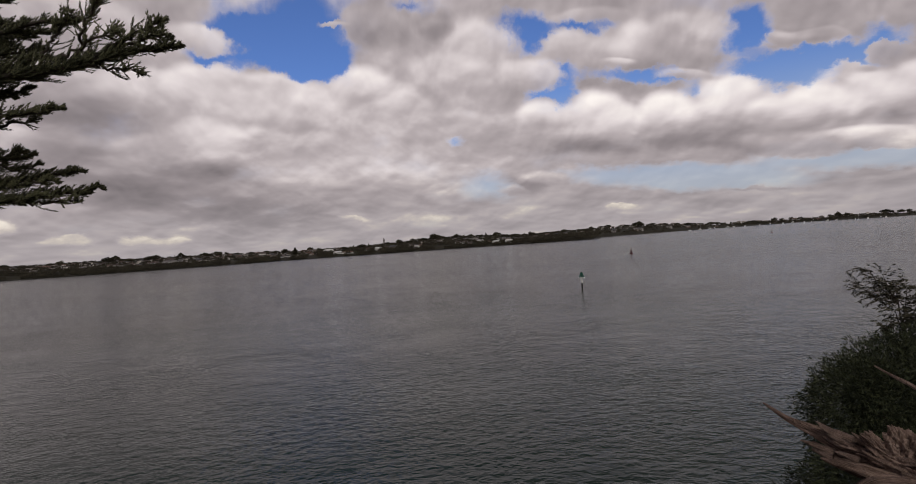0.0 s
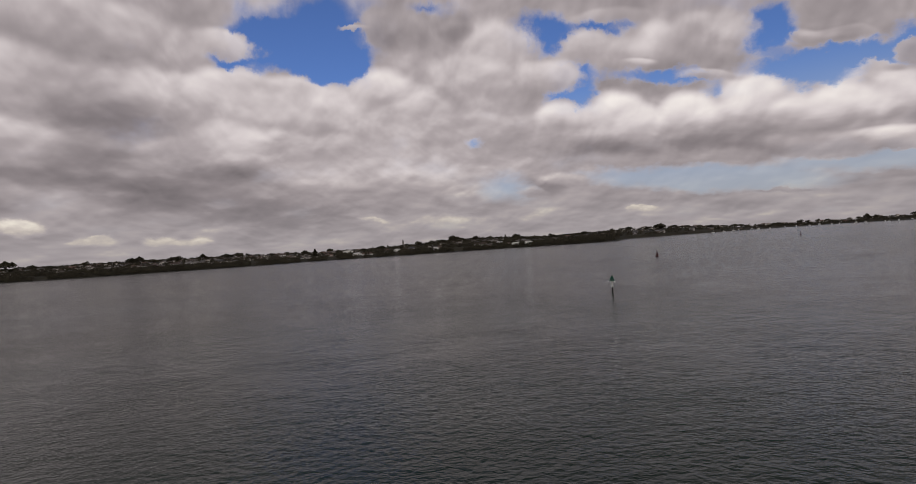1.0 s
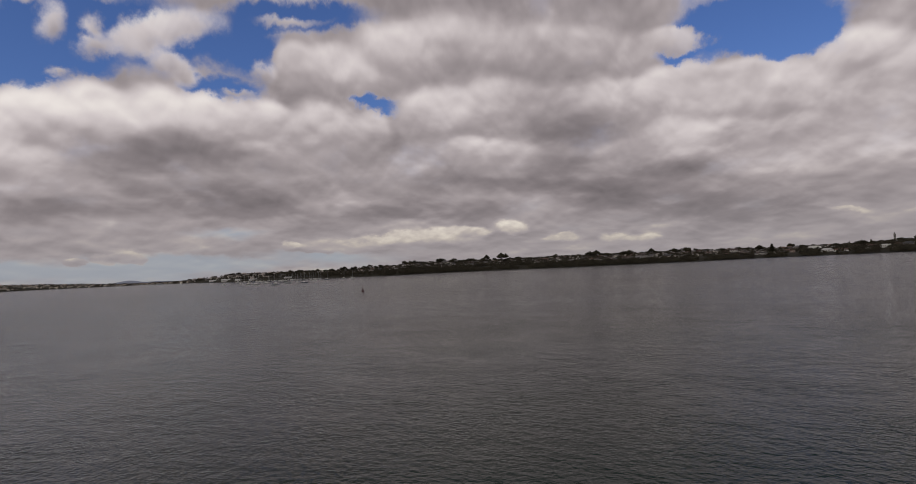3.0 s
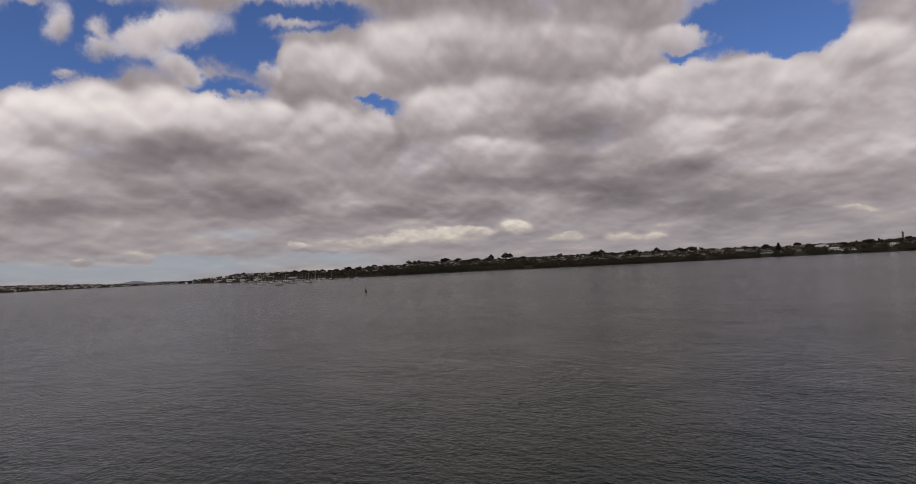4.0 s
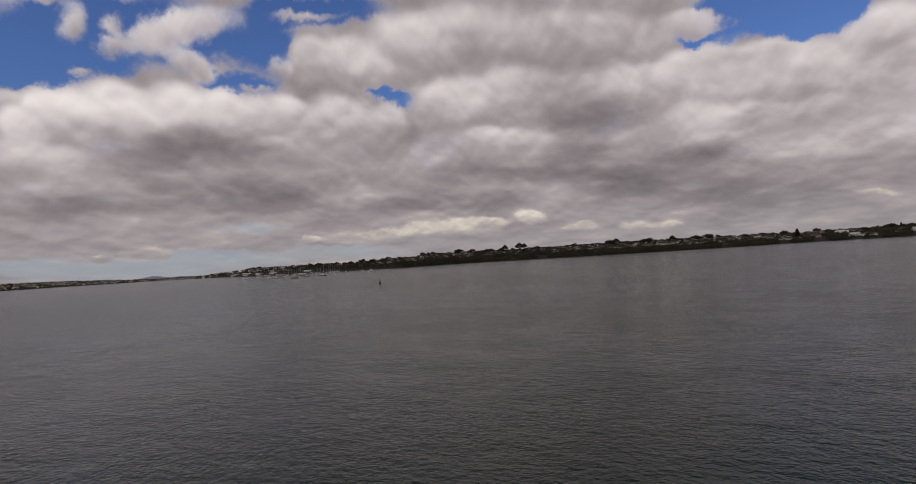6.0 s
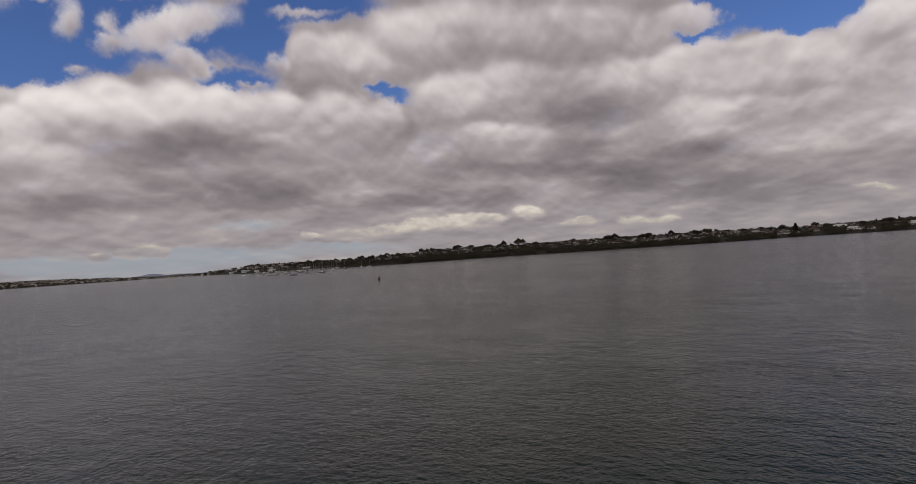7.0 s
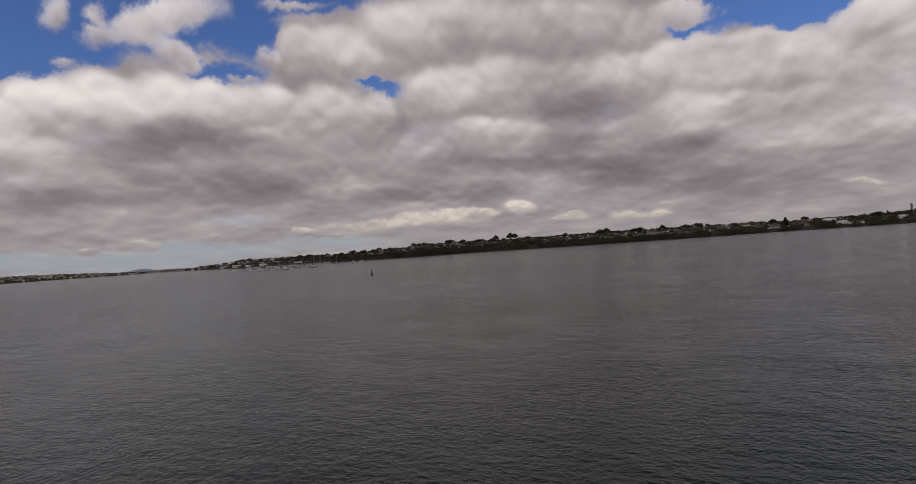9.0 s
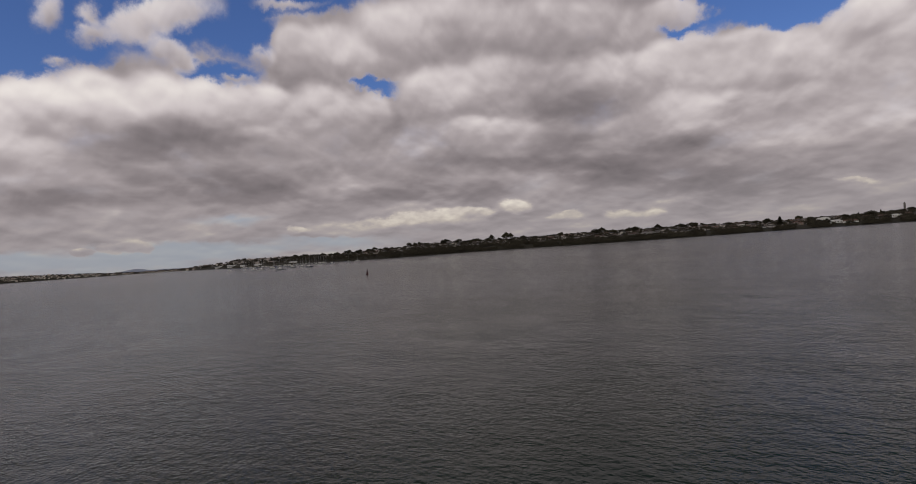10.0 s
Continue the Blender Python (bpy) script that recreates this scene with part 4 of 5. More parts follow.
cypress("black-green cypress leaning out over the water with long upswept branches", (-14.4, 9.2, bank_z(-14.4, 9.2) - 0.15), (-14.6, 9.3, 15.2), tips_b, loose_b, rng, 0.021, 5.8)

# ---- shrub, sapling and dead stump beside the way out ----


def leaf_blades(points, normals, length, width, rng, droop=0.25):
    """Folded lance-shaped leaves, one at each point."""
    n = len(points)
    d = normals + rng.normal(0, 0.6, (n, 3)) + np.array([0, 0, -droop])
    d /= np.linalg.norm(d, axis=1)[:, None]
    a = np.cross(d, rng.normal(0, 1, (n, 3)))
    a /= np.linalg.norm(a, axis=1)[:, None]
    up = np.cross(a, d)
    L = (length * rng.uniform(0.6, 1.25, n))[:, None]
    w = width * rng.uniform(0.8, 1.2, n)[:, None]
    V = np.stack([points, points + d * L * 0.45 + a * w + up * w * 0.35, points + d * L - up * L * 0.12, points + d * L * 0.45 - a * w + up * w * 0.35], 1)
    i = np.arange(n)[:, None] * 4
    F = np.concatenate([i + [0, 1, 2], i + [0, 2, 3]], 0)
    return V.reshape(-1, 3), F


def shrub(label, lobes, leaves, stems, rng, length=0.085, width=0.0105):
    t = thing("shrub", label, "shrub")
    P, Nn = [], []
    weight = np.array([l[3] ** 2 for l in lobes])
    for (x, y, z, r), k in zip(lobes, (leaves * weight / weight.sum()).astype(int)):
        v = rng.normal(0, 1, (k, 3))
        v /= np.linalg.norm(v, axis=1)[:, None]
        lump = 1 + 0.10 * np.sin(3.1 * v[:, 0] + 5 * x) * np.sin(3.7 * v[:, 1] + 3 * y) + 0.09 * np.sin(7.3 * v[:, 2] + 4 * v[:, 0] + z) * np.sin(6.1 * v[:, 1] + x) + 0.04 * np.sin(15 * v[:, 0] + 11 * v[:, 2])
        rr = r * lump * rng.uniform(0.25, 1.0, k) ** 0.33 * 0.97
        P.append(np.array([x, y, z]) + v * rr[:, None] * [1, 1, 0.92])
        Nn.append(v)
    P, Nn = np.concatenate(P), np.concatenate(Nn)
    V, F = leaf_blades(P, Nn, length, width, rng)
    put("leaves", mesh_of("leaves", V, F, LEAF), t)
    for a, b, r in stems:
        mid = (np.array(a) + np.array(b)) / 2 + rng.normal(0, 0.12, 3)
        v, f, _ = tube(smooth_line([a, mid, b], 8), np.linspace(r, r * 0.3, 8), 6)
        put("stem", mesh_of("stem", v, f, BARK, True), t)
    return t


g = bank_z
shrub("dense dark green shrub with narrow drooping leaves", [(4.72, 6.25, 10.70, 0.93), (4.20, 5.70, 10.20, 0.80), (5.32, 6.3, 10.76, 1.06), (4.38, 6.30, 10.86, 0.62), (4.45, 6.0, 9.6, 1.1), (3.85, 5.5, 9.6, 0.82), (5.95, 6.6, 10.2, 1.25), (5.02, 6.65, 11.0, 0.68)],
      125000, [((4.6, 6.3, g(4.6, 6.3) - 0.1), (4.6, 6.3, 10.9), 0.07), ((4.7, 6.2, g(4.7, 6.2) - 0.1), (5.3, 6.3, 10.8), 0.06), ((4.5, 6.1, g(4.5, 6.1) - 0.1), (4.1, 5.7, 10.2), 0.06)], rng, 0.062, 0.0062)
shrub("small green shrub tip on the bank", [(-0.48, 5.95, 10.18, 0.24), (-0.38, 5.9, 10.0, 0.35), (-0.6, 6.0, 9.9, 0.35)], 1500,
      [((-0.5, 5.9, g(-0.5, 5.9) - 0.1), (-0.48, 5.95, 10.2), 0.04)], rng, 0.07, 0.010)


def sapling(label, root, top, twigs, rng):
    t = thing("sapling", label, "small tree")
    stem = smooth_line([root, np.array(root) * 0.5 + np.array(top) * 0.5 + [0.1, 0, 0.05], top], 14)
    v, f, _ = tube(stem, np.linspace(0.03, 0.006, 14), 6)
    put("stem", mesh_of("stem", v, f, BARK, True), t)
    for tip in twigs:
        tip = np.array(tip, float)
        k = int(np.argmin(np.linalg.norm(stem - (tip - [0, 0, 0.35]), axis=1)))
        line = smooth_line([stem[k], (stem[k] + tip) / 2 + [0, 0, -0.05], tip], 12)
        v, f, _ = tube(line, np.linspace(0.012, 0.003, 12), 5)
        b = put("twig", mesh_of("twig", v, f, BARK, True), t)
        # feathery compound leaves: drooping stalks with leaflets on both sides
        P, D = [], []
        for k in range(3, 12):
            for turn in range(2):
                out = unit(np.gradient(line, axis=0)[k] / 0.03 + rng.normal(0, 0.9, 3) + [0, 0, 0.15])
                q, ln = line[k].copy(), rng.uniform(0.12, 0.24)
                across = unit(np.cross(out, [0, 0, 1.0]))
                for step in range(9):
                    out = unit(out + [0, 0, -0.10])
                    q = q + out * ln / 9
                    for side in (-1, 1):
                        P.append(q.copy())
                        D.append(out * 0.55 + across * side + [0, 0, -0.3])
        V, F = leaf_blades(np.array(P), np.array(D) * 2.2, 0.058, 0.0085, rng, 0.1)
        put("leaves", mesh_of("leaves", V, F, LEAF_WARM), b)
    return t


sapling("spindly sapling with feathery olive-brown leaves rising from the shrub", (5.4, 6.9, bank_z(5.4, 6.9) - 0.1), (5.30, 6.95, 12.1),
        [(5.10, 7.12, 12.30), (5.00, 7.17, 12.10), (5.22, 7.05, 12.24), (5.25, 7.01, 12.10), (5.36, 6.85, 12.08), (5.45, 6.78, 11.95), (5.16, 6.80, 11.82), (5.05, 6.82, 11.62), (5.30, 6.70, 11.66), (5.55, 6.7, 11.8), (5.7, 6.8, 11.95)], rng)


def dead_limb(t, name, pts, radii, seed, n=22, ridges=0.35, label=""):
    m = 80 if n > 20 else 26 if n > 8 else 8
    line = smooth_line(pts, m)
    rr = np.interp(np.linspace(0, 1, m), np.linspace(0, 1, len(radii)), radii)
    vs, fs, uv = tube(line, rr, n, 0.012, seed, ridges)
    me = mesh_of(name, vs, fs, DEADWOOD, True)
    layer = me.uv_layers.new(name="grain")
    layer.data.foreach_set("uv", np.array([uv[l.vertex_index] for l in me.loops], dtype=np.float32).ravel())
    return put(name, me, t, label)


def torn_chunk(t, centre, size, grain, seed):
    """A broken lump of wood with deep fissures along its grain."""
    bm = bmesh.new()
    bmesh.ops.create_icosphere(bm, subdivisions=5, radius=1)
    q = Vector(grain).normalized().to_track_quat("Z", "Y")
    uv = []
    for v in bm.verts:
        c = v.co.copy()
        a = Vector((c.x * 2.6, c.y * 2.6, c.z * 1.5)) + Vector((seed, 0, 0))
        d = 0.55 * noise.noise(a) - 0.55 * abs(noise.noise(a * 2.3)) + 0.22 * noise.noise(a * 5.1) + 0.25
        d += 0.16 * noise.noise((c.x * 11 + seed, c.y * 11, c.z * 4)) - 0.14 * abs(noise.noise((c.x * 17, c.y * 17 + seed, c.z * 5)))
        uv.append((math.atan2(c.y, c.x) / 6.283 + 0.5, c.z * 0.12))
        c *= 1 + d
        v.co = Vector(centre) + q @ Vector((c.x * size[0], c.y * size[1], c.z * size[2]))
    ob = part("broken_end", bm, DEADWOOD, t)
    me = ob.data
    layer = me.uv_layers.new(name="grain")
    layer.data.foreach_set("uv", np.array([uv[l.vertex_index] for l in me.loops], dtype=np.float32).ravel())
    return ob


def stump():
    t = thing("dead_stump", "weathered brown dead tree stump with splintered grain on the bank", "tree stump")
    dead_limb(t, "trunk", [(1.70, 2.58, 11.93), (1.77, 2.45, 11.90), (1.87, 2.30, 11.87), (2.05, 2.12, 11.79), (2.5, 1.8, 11.4), (2.9, 1.6, bank_z(2.9, 1.6) - 0.1)], (0.018, 0.045, 0.075, 0.115, 0.18, 0.24), 1.0, 72, 0.75)
    dead_limb(t, "spike", [(1.508, 2.923, 12.065), (1.568, 2.804, 12.012), (1.642, 2.675, 11.981), (1.718, 2.533, 11.935), (1.86, 2.34, 11.90)], (0.003, 0.011, 0.019, 0.027, 0.040), 4.0, 48, 0.8)
    dead_limb(t, "root", [(1.80, 2.33, 11.84), (1.68, 2.40, 11.895), (1.575, 2.455, 11.925), (1.519, 2.49, 11.945)], (0.040, 0.022, 0.010, 0.002), 18.0, 36, 0.9)
    dead_limb(t, "root", [(1.76, 2.22, 11.90), (1.63, 2.272, 11.915), (1.54, 2.28, 11.89), (1.45, 2.296, 11.82), (1.42, 2.30, 11.7)], (0.030, 0.021, 0.016, 0.013, 0.010), 21.0, 36, 0.9)
    dead_limb(t, "root", [(2.1, 2.1, 11.8), (1.9, 2.0, 11.5), (1.75, 1.95, 11.1), (1.7, 1.9, bank_z(1.7, 1.9) - 0.1)], (0.1, 0.08, 0.06, 0.05), 24.0, 14, 0.5)
    torn_chunk(t, (1.80, 2.385, 12.015), (0.050, 0.045, 0.062), (-0.1, 0.35, 0.9), 3.0)
    torn_chunk(t, (1.855, 2.31, 12.025), (0.055, 0.05, 0.062), (0.15, 0.2, 0.95), 8.0)
    torn_chunk(t, (1.93, 2.25, 12.03), (0.06, 0.055, 0.066), (0.2, 0.2, 0.9), 13.0)
    torn_chunk(t, (1.73, 2.41, 12.00), (0.03, 0.03, 0.07), (-0.5, 0.5, 0.5), 17.0)
    torn_chunk(t, (1.80, 2.38, 11.93), (0.06, 0.05, 0.17), (-0.5, 0.75, 0.15), 21.0)
    torn_chunk(t, (1.93, 2.20, 11.90), (0.09, 0.08, 0.16), (-0.5, 0.75, 0.2), 25.0)
    rs = np.random.default_rng(77)
    spine = smooth_line([(1.66, 2.62, 11.95), (1.75, 2.48, 11.93), (1.85, 2.32, 11.93), (1.98, 2.18, 11.90)], 30)
    for k in range(84):
        u = rs.integers(2, 28)
        d = spine[u - 2] - spine[u + 1]
        d /= np.linalg.norm(d)
        o = spine[u] + rs.normal(0, 0.035, 3) + [-0.01, -0.02, 0.02]
        ln = rs.uniform(0.03, 0.12)
        out = rs.normal(0, 0.22, 3) + [0, 0, 0.16]
        e = d + out
        dead_limb(t, "splinter", [o - d * 0.05, o + e * ln * 0.5, o + e * ln], (rs.uniform(0.008, 0.018), rs.uniform(0.006, 0.012), 0.0015), 40.0 + k, 8, 0.6)
    return t


stump()
twig = thing("dead_branch", "bare grey dead branch poking out of the shrub", "branch")
dead_limb(twig, "limb", [(2.56, 3.575, 12.041), (2.581, 3.447, 12.003), (2.593, 3.27, 11.964), (2.65, 2.98, 11.85), (2.9, 2.5, 11.2), (3.1, 2.2, bank_z(3.1, 2.2) - 0.1)], (0.004, 0.009, 0.013, 0.018, 0.03, 0.04), 30.0, 10, 0.2)

# ---- channel marks ----


def beacon():
    t = thing("channel_beacon", "green triangular topmark on a white and black timber pile", "beacon", m=Matrix.Translation((27.7, 130.3, 0)) @ Matrix.Diagonal((0.85, 0.85, 0.9, 1)))
    part("pile", pole(bmesh.new(), (0, 0, -2.5), (0, 0, 1.75), 0.22, 0.19, 14), BLACK, t, "black tarred pile foot")
    part("collar", pole(bmesh.new(), (0, 0, 1.75), (0, 0, 3.05), 0.20, 0.17, 14), WHITE, t, "white painted upper pile")
    part("platform", cube(bmesh.new(), -0.75, 0.75, -0.4, 0.4, 3.02, 3.10, 0.02), WHITE, t)
    bm = bmesh.new()
    for s in (-1, 1):
        pole(bm, (0.62 * s, 0, 3.1), (0.10 * s, 0, 4.35), 0.13, 0.11, 6)
        pole(bm, (0, 0.5 * s, 3.1), (0, 0.08 * s, 4.35), 0.09, 0.08, 6)
    cube(bm, -0.66, 0.66, -0.06, 0.06, 3.12, 3.36, 0.02)
    cube(bm, -0.40, 0.40, -0.05, 0.05, 3.62, 3.90, 0.02)
    cube(bm, -0.28, 0.28, -0.05, 0.05, 4.0, 4.38, 0.02)
    part("topmark", bm, GREEN, t, "green triangle of slats")
    part("light", pole(bmesh.new(), (0, 0, 4.35), (0, 0, 4.62), 0.10, 0.06, 10), BLACK, t)
    return t


def lateral_buoy(label, m):
    t = thing("channel_buoy", label, "buoy", "channel buoys", m)
    bm = bmesh.new()
    pole(bm, (0, 0, -0.6), (0, 0, 0.35), 0.85, 0.9, 20)
    pole(bm, (0, 0, 0.35), (0, 0, 0.62), 0.9, 0.55, 20)
    part("float", bm, RED, t)
    bm = bmesh.new()
    for k in range(4):
        a = math.pi / 4 + k * math.pi / 2
        pole(bm, (0.5 * math.cos(a), 0.5 * math.sin(a), 0.55), (0.22 * math.cos(a), 0.22 * math.sin(a), 2.4), 0.07, 0.06, 6)
    for z, r in ((1.1, 0.42), (1.7, 0.33), (2.35, 0.26)):
        pole(bm, (0, 0, z), (0, 0, z + 0.10), r, r, 12)
    part("tower", bm, RED, t)
    bm = bmesh.new()
    pole(bm, (0, 0, 0.6), (0, 0, 2.0), 0.42, 0.24, 12)
    part("radar_panel", bm, RED, t)
    part("topmark", pole(bmesh.new(), (0, 0, 2.75), (0, 0, 3.35), 0.27, 0.27, 14), RED, t, "red can topmark")
    part("lantern", pole(bmesh.new(), (0, 0, 2.45), (0, 0, 2.75), 0.10, 0.10, 8), BLACK, t)
    return t


beacon()
b1 = lateral_buoy("red can buoy with a slim tower afloat in the channel", pose(91.9, 303.9, 0, 2, 1, 10))
copy_thing(b1, pose(-292.3, 217.2, 0, -2, 2, 50))
copy_thing(b1, pose(314.5, 570.0, 0, 1, -2, 80))

# ---- boats ----


def loft(bm, sections):
    rows = [[bm.verts.new(p) for p in s] for s in sections]
    for a, b in zip(rows, rows[1:]):
        for i in range(len(a) - 1):
            bm.faces.new((a[i], b[i], b[i + 1], a[i + 1]))
    for r in (rows[0], rows[-1]):
        if len(r) > 2:
            bm.faces.new(r)
    return rows


def hull_mesh(L, B, D):
    bm = bmesh.new()
    S = []
    for x, w, sheer in ((-0.5, 0.68, 0.92), (-0.3, 0.92, 0.88), (0.0, 1.0, 0.9), (0.25, 0.82, 1.0), (0.42, 0.42, 1.12), (0.5, 0.04, 1.22)):
        h, z = B / 2 * w, D * sheer
        S.append([(x * L, -h, z), (x * L, -h * 0.85, z * 0.3), (x * L, -h * 0.35, -0.3), (x * L, h * 0.35, -0.3), (x * L, h * 0.85, z * 0.3), (x * L, h, z)])
    rows = loft(bm, S)
    for a, b in zip(rows, rows[1:]):
        bm.faces.new((a[-1], b[-1], b[0], a[0]))
    bmesh.ops.recalc_face_normals(bm, faces=bm.faces)
    return bm


def yacht(label, L, group):
    t = thing("yacht", label, "boat", group)
    part("hull", hull_mesh(L, L * 0.31, 1.05), HULL, t)
    bm = cube(bmesh.new(), -0.16 * L, 0.2 * L, -0.09 * L, 0.09 * L, 0.9, 1.5, 0.18)
    part("cabin", bm, WHITE, t)
    part("mast", pole(bmesh.new(), (0.08 * L, 0, 0.9), (0.08 * L, 0, 1.35 * L + 1.0), 0.2, 0.15, 6), ALLOY, t)
    bm = pole(bmesh.new(), (0.08 * L, 0, 2.1), (-0.36 * L, 0, 2.1), 0.17, 0.12, 6)
    part("boom", bm, WHITE, t, "boom with furled sail")
    return t


def launch(label, L, group):
    t = thing("motor_boat", label, "boat", group)
    part("hull", hull_mesh(L, L * 0.34, 1.3), HULL, t)
    cab = part("cabin", cube(bmesh.new(), -0.2 * L, 0.18 * L, -0.12 * L, 0.12 * L, 1.1, 2.7, 0.2), WHITE, t)
    part("window", cube(bmesh.new(), -0.17 * L, 0.19 * L, -0.125 * L, 0.125 * L, 1.85, 2.35, 0.02), GLASS, cab)
    return t


def afloat(az, r, turn, z=0.0, s=1.0):
    return pose(r * math.sin(radians(az)), r * math.cos(radians(az)), z, 0, 0, turn) @ Matrix.Diagonal((s, s, s, 1))


y1 = yacht("moored sailing yacht with a bare alloy mast", 9.5, "moored boats")
l1 = launch("moored motor launch with a white cabin", 9.0, "moored boats")
y1.matrix_basis, l1.matrix_basis = afloat(-57.5, 1010, 40), afloat(-61.05, 850, 30, 0, 1.25)
rb = random.Random(5)
for az, r, s in ((-55.9, 1030, 0.9), (-55.1, 1045, 0.9), (-63.9, 870, 1.1), (-62.1, 760, 0.95), (-59.5, 800, 0.95), (-60.2, 900, 0.9), (-63.0, 960, 1.0), (-64.6, 930, 0.8), (-58.6, 940, 0.8), (-61.6, 980, 0.9), (-65.4, 1010, 0.8), (-59.0, 1020, 0.9), (-66.8, 1080, 0.9)):
    copy_thing(l1 if rb.random() < 0.6 else y1, afloat(az, r, rb.uniform(10, 70), 0, s))
for k in range(36):
    az = -65.6 + 7.6 * (k + rb.uniform(-0.4, 0.4)) / 36
    copy_thing(y1, afloat(az, shore_d(az) - rb.uniform(16, 60), rb.choice((20, 110)) + rb.uniform(-6, 6), 0, rb.uniform(0.75, 1.2)))
for az, r, s in ((23.1, 1560, 1.6), (23.9, 1570, 1.7), (22.2, 1540, 0.9), (30.5, 1850, 1.0), (33.0, 1800, 1.1), (35.2, 1700, 1.0)):
    copy_thing(y1, afloat(az, r, rb.uniform(0, 90), 0, s))
for k in range(16):
    az = 24.5 + k * 0.85 + rb.uniform(-0.3, 0.3)
    copy_thing(l1, afloat(az, shore_d(az) - rb.uniform(20, 90), rb.uniform(0, 90), 0, rb.uniform(0.8, 1.3)))
big = launch("long dark-hulled workboat by the far point", 16.0, "")
big.matrix_basis = afloat(-72.3, 2050, 20, 0, 1.6)


def breakwater():
    V, F = [], []
    ico = bmesh.new()
    bmesh.ops.create_icosphere(ico, subdivisions=1, radius=1)
    base = np.array([v.co for v in ico.verts])
    tri = np.array([[v.index for v in f.verts] for f in ico.faces])
    ico.free()
    r5 = np.random.default_rng(5)
    for k in range(700):
        az = r5.uniform(-68.5, -57.0)
        r = shore_d(az) - 9 + r5.normal(0, 1.4)
        c = np.array([r * math.sin(radians(az)), r * math.cos(radians(az)), r5.uniform(-0.2, 0.9)])
        F.append(tri + len(V) * len(base))
        V.append(base * r5.uniform(0.6, 1.5, 3) * r5.uniform(0.9, 1.1, (len(base), 1)) + c)
    return mesh_of("breakwater", np.concatenate(V), np.concatenate(F), ROCK)


tagged(put("breakwater", breakwater()), "low breakwater of dark piled rocks before the marina", "breakwater", kind="stuff")

# ---- houses on the far hillside ----


def gable(bm, x0, x1, y0, y1, z0, z1, over=0.5, hip=0.0):
    x0, x1, y0, y1 = x0 - over, x1 + over, y0 - over, y1 + over
    ym, t = (y0 + y1) / 2, 0.22
    v = [bm.verts.new(p) for p in ((x0, y0, z0), (x1, y0, z0), (x1, y1, z0), (x0, y1, z0), (x0 + hip, ym, z1), (x1 - hip, ym, z1), (x0, y0, z0 - t), (x1, y0, z0 - t), (x1, y1, z0 - t), (x0, y1, z0 - t))]
    for q in ((0, 1, 5, 4), (2, 3, 4, 5), (3, 0, 4), (1, 2, 5), (9, 8, 7, 6), (6, 7, 1, 0), (7, 8, 2, 1), (8, 9, 3, 2), (9, 6, 0, 3)):
        bm.faces.new([v[i] for i in q])
    return bm


def window(t, wall, x, z, w, h, y):
    fr = part("window", cube(bmesh.new(), x - w / 2, x + w / 2, y - 0.10, y + 0.05, z, z + h, 0.03), WHITE, t)
    part("pane", cube(bmesh.new(), x - w / 2 + 0.12, x + w / 2 - 0.12, y - 0.13, y - 0.09, z + 0.12, z + h - 0.12), GLASS, fr)


def house(label, W2, D2, floors, hip, wing=0.0, wall_m=None, roof_m=None, deck=False, group="houses on the far hillside"):
    t = thing("house", label, "house", group)
    wall_m, roof_m = wall_m or WALL, roof_m or ROOF
    h = 2.7 * floors
    bm = cube(bmesh.new(), -W2, W2, -D2, D2, -2.5, h)
    if wing:
        cube(bm, -W2 + 0.4, -W2 + wing, -D2 - 3.2, -D2 + 0.3, -2.5, 2.65)
    part("wall", bm, wall_m, t)
    part("roof", gable(bmesh.new(), -W2, W2, -D2, D2, h, h + D2 * 0.5, 0.6, D2 * 0.9 if hip else 0.0), roof_m, t)
    if wing:
        part("roof", gable(bmesh.new(), -W2 + 0.4, -W2 + wing, -D2 - 3.2, -D2 + 0.3, 2.66, 4.0, 0.4, 1.4), roof_m, t)
    n = max(int(W2 * 2 / 3.4), 2)
    for fl in range(floors):
        for k in range(n):
            x = -W2 + (k + 0.5) * 2 * W2 / n
            if wing and fl == 0 and x < -W2 + wing:
                continue
            window(t, None, x, 0.9 + 2.7 * fl, 1.9, 1.35, -D2)
    part("door", cube(bmesh.new(), W2 * 0.15, W2 * 0.15 + 0.95, -D2 - 0.08, -D2 + 0.04, 0, 2.05, 0.02), BLACK, t)
    part("chimney", cube(bmesh.new(), W2 * 0.4, W2 * 0.4 + 0.8, D2 * 0.2, D2 * 0.2 + 0.8, h, h + D2 * 0.5 + 1.0, 0.04), ROOF, t)
    if deck:
        part("balcony", cube(bmesh.new(), -W2 * 0.9, W2 * 0.9, -D2 - 1.7, -D2 - 0.02, h - 2.75, h - 2.6, 0.02), WHITE, t)
        bm = bmesh.new()
        for k in range(9):
            x = -W2 * 0.88 + k * W2 * 1.76 / 8
            pole(bm, (x, -D2 - 1.6, h - 2.6), (x, -D2 - 1.6, h - 1.6), 0.05, 0.05, 5)
        cube(bm, -W2 * 0.9, W2 * 0.9, -D2 - 1.65, -D2 - 1.55, h - 1.62, h - 1.54)
        part("railing", bm, WHITE, t)
    return t


